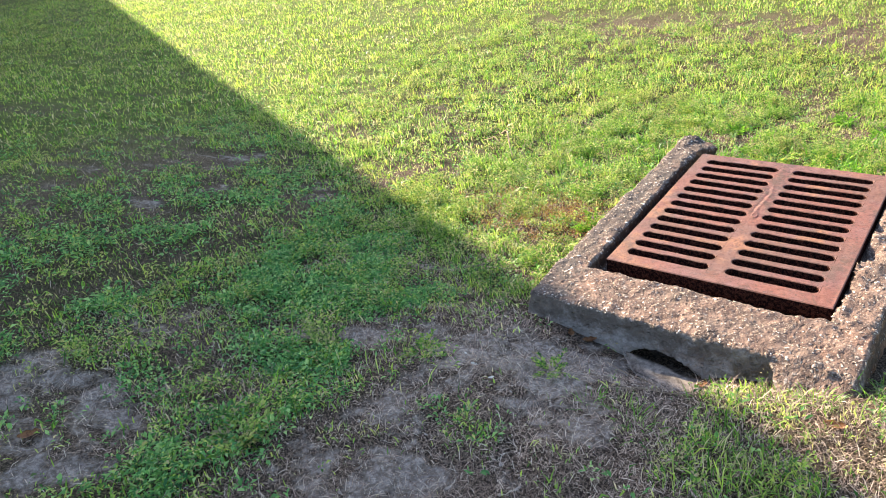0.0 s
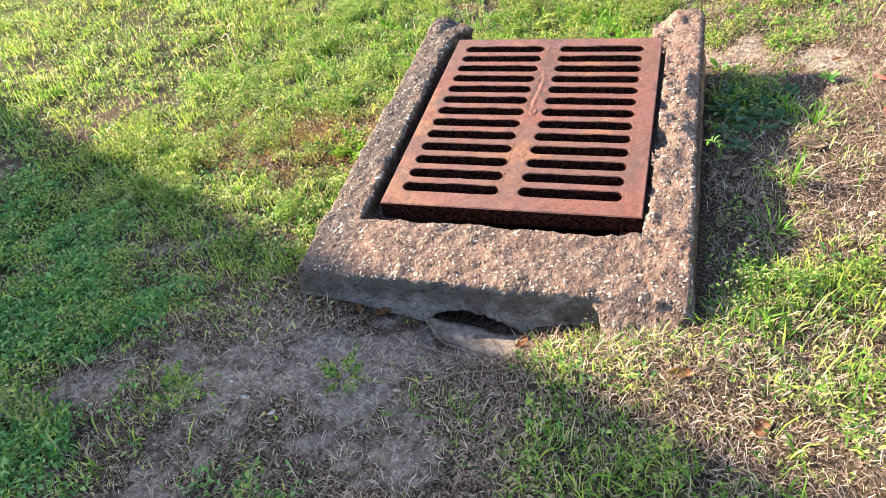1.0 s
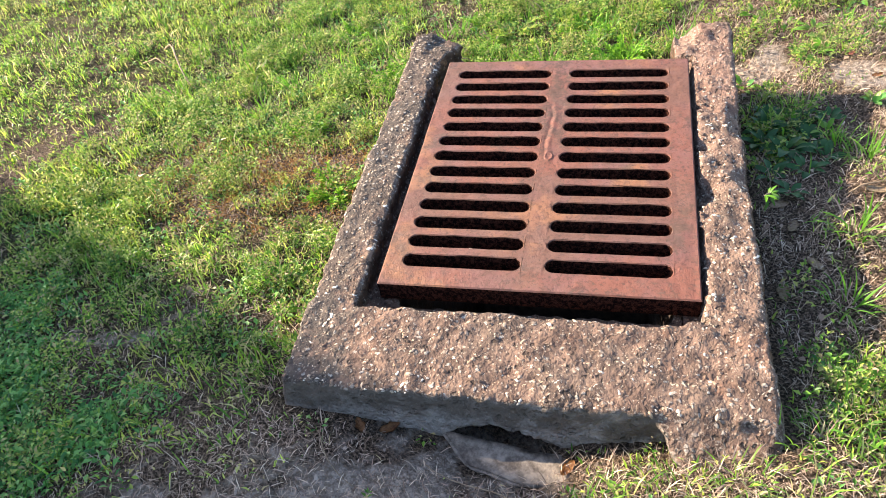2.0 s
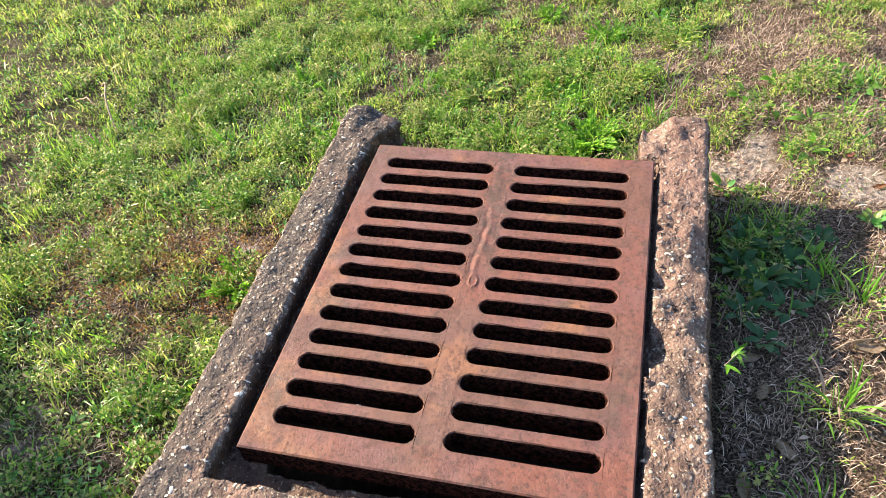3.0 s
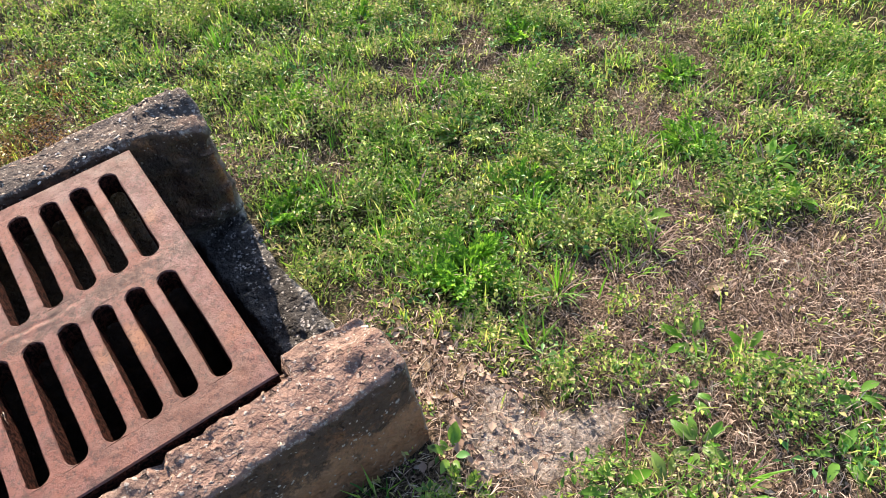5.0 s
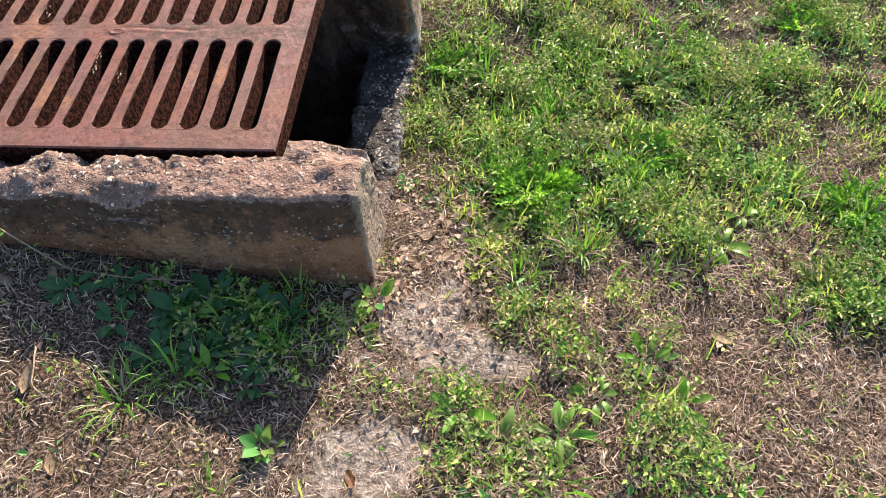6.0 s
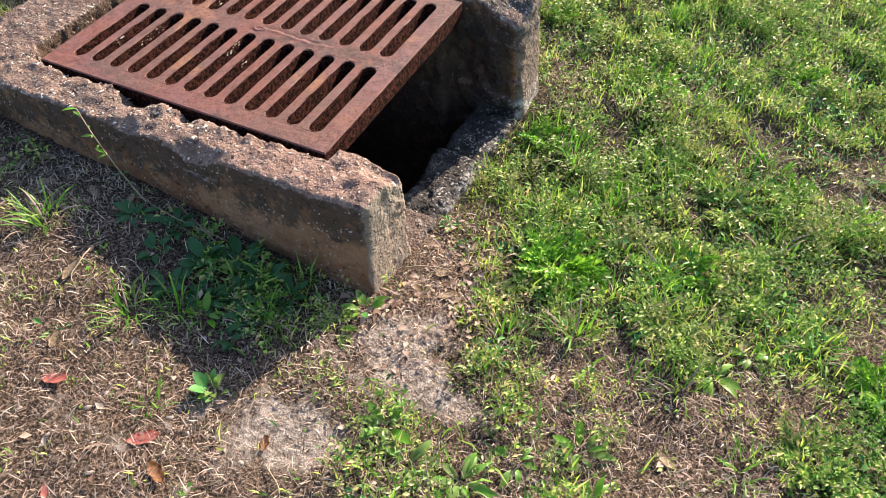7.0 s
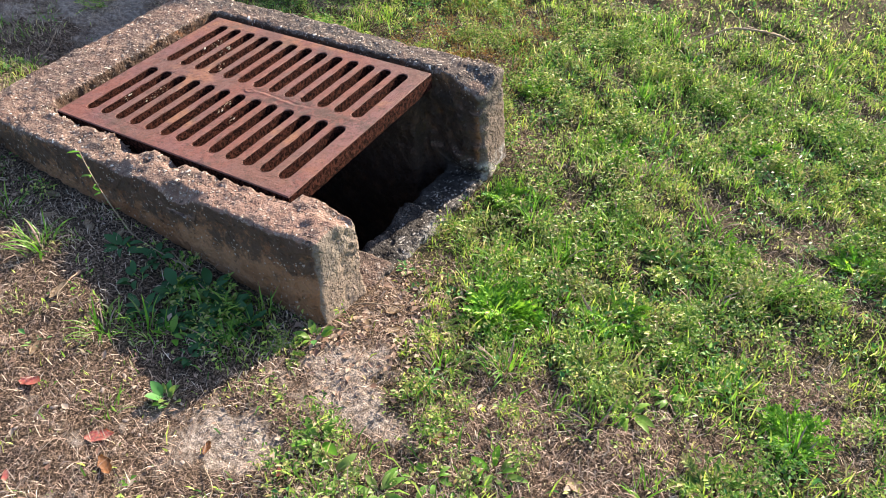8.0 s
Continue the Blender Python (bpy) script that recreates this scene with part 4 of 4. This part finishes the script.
    ob = pebbles("soil_crumbs", np.stack([x, y, ground_z(x, y)], -1), up, 0.0018 + 0.006 * rng.random(len(x)) ** 3, CRUMB)
    tagged(ob, "grey crumbs of sandy soil and grit", "soil", kind="stuff")


build_lawn()


# ---------------------------------------------------------------- single plants
def leaf_mesh(name, length, width, droop, material, waves=0.0, rows=6):
    """One leaf along +x: two strips folded at the midrib, drooping to its tip."""
    bm = bmesh.new()
    line = []
    for i in range(rows + 1):
        t = i / rows
        w = width / 2 * (math.sin(math.pi * min(1, 0.06 + t * 0.94)) ** 0.8) * (1 + waves * math.sin(i * 2.9))
        x, z = length * t, length * (0.35 * t - droop * t * t)
        line.append([bm.verts.new((x, -w, z + 0.25 * w)), bm.verts.new((x, 0, z)), bm.verts.new((x, w, z + 0.25 * w))])
    for a, b in zip(line, line[1:]):
        bm.faces.new((a[0], b[0], b[1], a[1]))
        bm.faces.new((a[1], b[1], b[2], a[2]))
    me = bpy.data.meshes.new(name)
    bm.to_mesh(me)
    bm.free()
    me.materials.append(material)
    me.shade_smooth()
    return me


def on_ground(x, y):
    return Vector((x, y, float(ground_z(x, y))))


DOCK = [leaf_mesh("leaf", 1.0, 0.36, d, m, w) for d, m, w in ((0.5, WEED, 0.0), (0.3, BRIGHT, 0.08), (0.65, WEED, 0.1))]
ROUND = [leaf_mesh("leaf", 1.0, 0.52, d, m) for d, m in ((0.35, WEED), (0.2, MAT))]


SHADE_WEED = [leaf_mesh("leaf", 1.0, 0.46, d, SHADED, w) for d, w in ((0.4, 0.0), (0.6, 0.12))]


def broadleaf(x, y, size, count, kinds, label, tilt=0.5, group="broadleaf weeds"):
    plant = new("broadleaf_weed")
    plant.location = on_ground(x, y)
    for k in range(count):
        ob = new("leaf", random.choice(kinds))
        ob.parent = plant
        s = size * random.uniform(0.55, 1.1)
        a = k * 2.4 + random.uniform(-0.5, 0.5)
        r = random.uniform(0.0, 0.012) + 0.3 * size * random.random()
        ob.matrix_local = Matrix.Translation((r * math.cos(a), r * math.sin(a), random.uniform(0.0, 0.3) * size)) @ Euler((random.uniform(-0.4, 0.4), -random.uniform(0.0, tilt), a)).to_matrix().to_4x4() @ Matrix.Diagonal((s, s * random.uniform(0.8, 1.15), s, 1))
    return tagged(plant, label, "weed", group)


def frond_tuft(x, y, radius, stems, material, label, flat=0.0):
    """A dense tuft of upright stems with narrow cut leaflets."""
    root = on_ground(x, y)
    a = rng.random(stems) * 6.283
    lean = 0.15 + flat + (1.05 - 0.7 * flat) * np.sqrt(rng.random(stems))
    L = radius * (0.35 + 0.8 * rng.random(stems))
    ways = np.stack([np.cos(a) * np.sin(lean), np.sin(a) * np.sin(lean), np.cos(lean)], -1)
    start = np.array(root) + np.stack([np.cos(a), np.sin(a), 0 * a], -1) * (0.25 * radius * rng.random(stems))[:, None]
    base, way, size = [], [], []
    for t in np.linspace(0.25, 1.0, 8):
        for turn in (-0.9, 0.0, 0.9):
            p = start + ways * (L * t)[:, None]
            p[:, 2] -= 0.25 * L * t * t * np.sin(lean)
            q = ways.copy()
            c, d = math.cos(turn), math.sin(turn)
            q[:, 0], q[:, 1] = ways[:, 0] * c - ways[:, 1] * d + 0.2 * rng.normal(size=stems), ways[:, 0] * d + ways[:, 1] * c + 0.2 * rng.normal(size=stems)
            base.append(p), way.append(q), size.append(radius * (0.09 + 0.14 * rng.random(stems)))
    base, way, size = np.concatenate(base), np.concatenate(way), np.concatenate(size)
    tuft = new("leafy_tuft")
    sector = np.tile((a / 6.2832 * 7).astype(int), 24)
    for k in range(7):
        pick = sector == k
        if pick.any():
            leaves("frond", base[pick], way[pick], size[pick], size[pick] * 0.38, material).parent = tuft
    return tagged(tuft, label, "weed", "leafy tufts")


def blade_mesh(curl, material):
    """One grass blade of unit length along +z, arching towards +x, folded along its middle."""
    bm = bmesh.new()
    line, x, z = [], 0.0, 0.0
    for i in range(7):
        t = i / 6
        w = 0.021 * (1 - t) ** 0.6 * (0.6 + 0.8 * min(1, 3 * t))
        line.append([bm.verts.new((x + 0.35 * w, -w, z)), bm.verts.new((x, 0, z)), bm.verts.new((x + 0.35 * w, w, z))])
        a = curl * (t + 0.1)
        x, z = x + math.sin(a) / 6, z + math.cos(a) / 6
    for a, b in zip(line, line[1:]):
        bm.faces.new((a[0], b[0], b[1], a[1]))
        bm.faces.new((a[1], b[1], b[2], a[2]))
    me = bpy.data.meshes.new("blade")
    bm.to_mesh(me)
    bm.free()
    me.materials.append(material)
    return me


BLADES = [blade_mesh(c, m) for c, m in ((0.5, LONG), (1.0, GRASS), (1.5, LONG), (1.9, GRASS), (0.8, BRIGHT), (1.3, STRAW))]


def grass_tuft(x, y, radius, count, height, label):
    tuft = new("grass_tuft")
    root = on_ground(x, y)
    tuft.location = root
    for k in range(count):
        a, r = random.random() * 6.283, radius * random.random() ** 0.8
        ob = new("blade", random.choice(BLADES))
        ob.parent = tuft
        bx, by = r * math.cos(a), r * math.sin(a)
        s = height * random.uniform(0.6, 1.35)
        turn = a + random.uniform(-0.9, 0.9)
        ob.matrix_local = Matrix.Translation((bx, by, float(ground_z(x + bx, y + by)) - root.z - 0.003)) @ Euler((random.uniform(-0.25, 0.25), random.uniform(0.0, 0.45), turn)).to_matrix().to_4x4() @ Matrix.Diagonal((s, s * random.uniform(0.8, 1.6), s, 1))
    return tagged(tuft, label, "grass tuft", "grass tufts")


def build_plants():
    bright, dull = "bright green low weed with cut leaflets on dry soil", "green broadleaf weed spread flat on the lawn"
    for x, y, r, n in ((0.16, 0.97, 0.105, 120), (-0.33, 0.74, 0.075, 60), (-0.20, 1.03, 0.08, 50)):
        frond_tuft(x, y, r, n, BRIGHT, bright, 0.3)
    for x, y, r, n in ((0.32, 0.86, 0.07, 26), (0.40, 0.97, 0.06, 20), (0.62, 0.62, 0.06, 22), (0.05, 1.40, 0.10, 40), (-0.30, 1.30, 0.12, 45), (0.25, 1.30, 0.09, 35), (0.42, 1.62, 0.10, 40),
                       (0.60, 0.37, 0.09, 40), (0.57, 0.22, 0.08, 30), (-0.75, -0.05, 0.08, 34), (-0.70, -0.28, 0.07, 28), (-0.62, -1.15, 0.08, 30), (-0.88, -1.30, 0.11, 45), (-0.25, -1.02, 0.07, 22), (-0.80, -1.70, 0.12, 40)):
        frond_tuft(x, y, r * 0.9, n, WEED, "low green weed with small cut leaflets among grass", 0.55)
    for x, y, size, n in ((0.78, 0.84, 0.055, 11), (0.83, 0.92, 0.05, 9), (0.81, 1.02, 0.055, 12), (0.72, 1.10, 0.045, 8), (0.64, 1.20, 0.05, 10), (0.73, 1.26, 0.05, 9), (0.32, 1.40, 0.055, 10), (0.23, 1.46, 0.05, 8),
                          (0.36, 1.84, 0.07, 12), (0.50, 1.75, 0.06, 10), (0.62, 0.30, 0.055, 10), (0.66, 0.42, 0.05, 8), (0.74, 0.36, 0.045, 8), (-0.62, 0.30, 0.04, 8), (-0.66, -0.42, 0.04, 9), (0.98, 1.20, 0.05, 9), (0.92, 1.34, 0.05, 9)):
        broadleaf(x, y, size, n, DOCK, dull)
    for x, y, size, n in ((0.58, 0.40, 0.055, 14), (0.62, 0.26, 0.055, 14), (0.70, 0.33, 0.05, 12), (0.57, 0.14, 0.05, 12), (0.66, 0.16, 0.045, 10), (0.76, 0.44, 0.04, 9), (0.60, 0.48, 0.045, 12), (0.66, 0.38, 0.05, 14), (0.57, 0.32, 0.05, 14), (0.72, 0.24, 0.045, 12), (0.60, 0.05, 0.045, 10), (0.70, 0.45, 0.04, 10)):
        broadleaf(x, y, size, n, SHADE_WEED, "dense green weed growing against the concrete, coloured dark for the collar's shadow", 0.8)
    broadleaf(0.885, 0.50, 0.042, 13, ROUND, "small young weed with round pale green leaves", 0.9)
    broadleaf(0.55, 0.645, 0.04, 8, ROUND, "small weed at the foot of the concrete", 0.7)
    for x, y, r, n, h in ((0.82, 0.22, 0.05, 60, 0.075), (0.72, -0.12, 0.045, 50, 0.08), (0.67, -0.34, 0.05, 50, 0.07), (-0.12, 1.02, 0.05, 60, 0.09), (-0.28, 0.86, 0.05, 60, 0.085), (0.10, 1.22, 0.05, 50, 0.08),
                          (0.30, -0.85, 0.06, 60, 0.040), (0.40, -0.83, 0.05, 60, 0.045), (0.14, -0.90, 0.05, 45, 0.040), (0.55, -0.72, 0.07, 70, 0.042), (0.62, -0.55, 0.06, 60, 0.045), (-0.56, -0.55, 0.05, 50, 0.05),
                          (-0.60, -0.10, 0.05, 50, 0.05), (-0.55, 0.25, 0.04, 40, 0.05), (-0.58, 0.52, 0.05, 50, 0.06), (0.44, 0.94, 0.04, 36, 0.06), (0.90, 1.02, 0.04, 40, 0.075), (-0.10, -1.10, 0.06, 40, 0.04), (0.05, -1.12, 0.08, 60, 0.042),
                          (0.28, -1.05, 0.09, 90, 0.042), (0.02, 1.10, 0.05, 60, 0.07), (0.20, 1.14, 0.05, 50, 0.06), (0.42, 1.24, 0.04, 40, 0.055), (0.30, 1.02, 0.04, 40, 0.06), (0.52, 1.50, 0.05, 50, 0.06), (0.10, 1.60, 0.05, 60, 0.07), (-0.15, 1.45, 0.06, 60, 0.075), (-0.40, 1.10, 0.06, 60, 0.08), (0.70, 0.48, 0.04, 40, 0.07), (0.76, 0.30, 0.04, 40, 0.075), (0.98, 0.42, 0.03, 30, 0.05), (0.60, 1.02, 0.03, 30, 0.05), (-0.70, 1.10, 0.06, 60, 0.07), (-0.60, 1.35, 0.06, 60, 0.075), (-0.35, 1.60, 0.06, 60, 0.08), (-1.20, 0.70, 0.06, 60, 0.07)):
        grass_tuft(x, y, r, n * 2 // 3, h, "small clump of green grass blades")
    spots = []
    while len(spots) < 34:
        x, y = random.uniform(-1.9, 0.6), random.uniform(0.75, 2.5)
        if x < 0.35 * y and all(math.hypot(x - a, y - b) > 0.16 for a, b in spots):
            spots.append((x, y))
    for x, y in spots:
        grass_tuft(x, y, random.uniform(0.035, 0.06), random.randint(30, 46), random.uniform(0.055, 0.085), "fresh green tuft of grass standing in the lawn")
    for x, y in ((0.02, 1.25), (-0.45, 1.45), (-0.75, 0.95), (0.15, 1.75), (-0.10, 2.0), (-0.62, 1.80), (-1.05, 1.40), (-0.95, 0.55), (-0.72, 0.15)):
        frond_tuft(x, y, random.uniform(0.07, 0.10), 46, BRIGHT, "bright green leafy weed standing among the grass", 0.4)


build_plants()


# ---------------------------------------------------------------- litter
def tube(bm, points, r0, r1, sides=6):
    rings = []
    for i, p in enumerate(points):
        d = (points[min(i + 1, len(points) - 1)] - points[max(i - 1, 0)]).normalized()
        u = d.orthogonal().normalized()
        w = d.cross(u)
        r = r0 + (r1 - r0) * i / (len(points) - 1)
        rings.append([bm.verts.new(p + (u * math.cos(k * 6.283 / sides) + w * math.sin(k * 6.283 / sides)) * r) for k in range(sides)])
    for a, b in zip(rings, rings[1:]):
        for k in range(sides):
            bm.faces.new((a[k], a[(k + 1) % sides], b[(k + 1) % sides], b[k]))
    bm.faces.new(rings[0][::-1])
    bm.faces.new(rings[-1])


def fallen_leaf(x, y, size, turn, material, label, curl):
    """A dry leaf lying on the ground, cupped and a little twisted."""
    bm = bmesh.new()
    rows, line = 7, []
    for i in range(rows + 1):
        t = i / rows
        w = size * 0.24 * math.sin(math.pi * (0.05 + 0.93 * t)) ** 0.7 * (1 + 0.22 * math.sin(i * 4.1 + x * 30))
        px, pz = size * (t - 0.5), size * 0.14 * curl * (2 * t - 1) ** 2
        line.append([bm.verts.new((px, w * k, pz + abs(k) * w * curl * 0.5 + 0.06 * w * math.sin(5 * t + 2 * k))) for k in (-1, -0.5, 0, 0.5, 1)])
    for a, b in zip(line, line[1:]):
        for k in range(4):
            bm.faces.new((a[k], b[k], b[k + 1], a[k + 1]))
    bmesh.ops.solidify(bm, geom=bm.faces[:], thickness=0.0006)
    ob = part("fallen_leaf", bm, material, smooth=True)
    p = on_ground(x, y)
    ob.matrix_world = Matrix.Translation((p.x, p.y, p.z + 0.005)) @ Euler((0.15 * math.sin(turn * 3), 0.12 * math.cos(turn * 5), turn)).to_matrix().to_4x4()
    return tagged(ob, label, "leaf", "fallen leaves")


def build_litter():
    for x, y, size, turn in ((1.02, 0.23, 0.06, 1.9), (1.035, 0.465, 0.06, 2.3), (0.89, 0.82, 0.026, 0.5), (1.20, 0.40, 0.03, 0.9)):
        fallen_leaf(x, y, size, turn, RED, "small faded red leaf on the dry grass", 0.4)
    for x, y, size, turn in ((1.08, 0.54, 0.05, 1.2), (0.93, 0.66, 0.035, 0.4), (0.63, 1.06, 0.04, 2.0), (0.46, -0.92, 0.05, 0.2), (0.61, -1.02, 0.05, 1.2), (-0.27, -0.755, 0.045, 0.5), (-0.33, -0.765, 0.04, 2.2), (0.10, -0.80, 0.04, 1.0), (-1.24, -2.02, 0.06, 0.9)):
        fallen_leaf(x, y, size, turn, BROWN, "curled rusty brown dead leaf on the ground", 0.9)
    for x, y, size, turn in ((0.33, 0.74, 0.055, 2.6), (0.67, 0.44, 0.05, 2.4), (0.06, 0.85, 0.05, 0.5), (0.62, 1.05, 0.035, 0.9), (0.21, 1.44, 0.04, 0.4), (0.82, 0.87, 0.05, 2.2), (0.80, 0.05, 0.06, 0.1), (0.31, 1.23, 0.035, 1.5),
                             (0.57, 1.36, 0.05, 1.2), (0.68, 1.02, 0.04, 2.5), (0.12, -1.11, 0.045, 1.3), (0.59, -0.09, 0.05, 1.2), (0.57, 0.00, 0.05, 0.3), (0.545, -0.30, 0.055, 1.6), (0.20, 0.76, 0.04, 0.2), (0.26, 0.80, 0.04, 1.9),
                             (0.13, 0.79, 0.035, 2.9), (0.40, 0.78, 0.045, 2.4), (0.95, 0.15, 0.05, 0.6), (0.93, 1.05, 0.04, 1.1), (0.43, 0.72, 0.05, 0.7), (0.62, -0.22, 0.05, 2.2)):
        fallen_leaf(x, y, size, turn, DEAD, "pale tan dead leaf lying on dry grass", 0.5)
    # white scraps like shell and paper, built with the leaf shape
    for x, y, size in ((-0.44, -1.13, 0.022), (-0.50, -1.09, 0.012), (-0.36, -1.16, 0.018), (-1.02, -0.62, 0.012)):
        fallen_leaf(x, y, size, x * 7, WHITE_LITTER, "tiny white scrap of litter lying on the soil", 0.6)
    for (ax, ay), (bx, by), high, r in (((-2.02, 1.33), (-1.62, 0.94), 0.09, 0.006), ((-2.06, 1.19), (-1.76, 1.07), 0.05, 0.004), ((0.54, 0.12), (0.60, 0.50), 0.012, 0.0022), ((0.56, 0.30), (0.53, 0.02), 0.016, 0.0018), ((0.02, -0.93), (-0.16, -0.82), 0.012, 0.002), ((-0.05, -1.0), (0.12, -0.88), 0.01, 0.0018),
                                        ((-0.35, -0.95), (-0.22, -1.06), 0.01, 0.002), ((0.40, 0.66), (0.30, 0.78), 0.015, 0.002), ((0.95, 0.70), (1.10, 0.78), 0.01, 0.0018), ((0.72, 0.02), (0.86, 0.12), 0.012, 0.002), ((-0.42, -0.80), (-0.30, -0.90), 0.01, 0.0017)):
        pts = []
        for i in range(13):
            t = i / 12
            x, y = ax + (bx - ax) * t + 0.02 * math.sin(4 * t + ax * 9), ay + (by - ay) * t + 0.015 * math.sin(5 * t + by * 7)
            pts.append(Vector((x, y, float(ground_z(x, y)) + 0.008 + high * math.sin(math.pi * t))))
        bm = bmesh.new()
        tube(bm, pts, r, r * 0.5)
        tagged(part("twig", bm, TWIG, smooth=True), "thin dry bent twig lying in the grass", "twig", "twigs")


build_litter()


def build_chunk():
    """Broken sloping piece of concrete in front of the washed-out arch."""
    bm = bmesh.new()
    top = [(-0.17, -0.735, 0.178), (0.09, -0.765, 0.172), (0.12, -0.838, 0.190), (0.05, -0.852, 0.176), (-0.10, -0.812, 0.168)]
    a = [bm.verts.new(p) for p in top]
    b = [bm.verts.new((x, y, z - 0.09)) for x, y, z in top]
    bm.faces.new(a[::-1])
    bm.faces.new(b)
    for k in range(5):
        bm.faces.new((a[k], a[(k + 1) % 5], b[(k + 1) % 5], b[k]))
    bmesh.ops.recalc_face_normals(bm, faces=bm.faces[:])
    bmesh.ops.bevel(bm, geom=bm.edges[:], offset=0.006, segments=2, affect="EDGES")
    bmesh.ops.triangulate(bm, faces=bm.faces[:])
    bmesh.ops.subdivide_edges(bm, edges=bm.edges[:], cuts=3, use_grid_fill=True)
    for v in bm.verts:
        v.co += v.normal * (0.005 * noise.noise(v.co * 25) + 0.003 * noise.noise(v.co * 70))
    tagged(part("concrete_fragment", bm, CHUNK, smooth=True), "broken grey concrete fragment under the washed-out front wall", "concrete fragment")


build_chunk()


def build_sprig():
    """A thin weed that leans on the outer face of one arm."""
    sprig = new("climbing_weed")
    pts = [Vector((0.545 - 0.055 * t + 0.012 * math.sin(3 * t), 0.03 - 0.19 * t, 0.13 + 0.20 * t + 0.02 * math.sin(math.pi * t))) for t in (i / 10 for i in range(11))]
    bm = bmesh.new()
    tube(bm, pts, 0.0022, 0.0012)
    stem = part("stem", bm, TWIG, sprig, smooth=True)
    for k in range(14):
        ob = new("leaf", random.choice(DOCK))
        ob.parent = stem
        p = pts[min(10, 1 + k * 9 // 13)]
        s = random.uniform(0.016, 0.034)
        ob.matrix_local = Matrix.Translation(p) @ Euler((random.uniform(-0.5, 0.5), -random.uniform(0.0, 0.7), random.uniform(-1.9, 1.9))).to_matrix().to_4x4() @ Matrix.Diagonal((s, s * 0.7, s, 1))
    tagged(sprig, "thin green weed leaning against the concrete arm", "weed")


build_sprig()
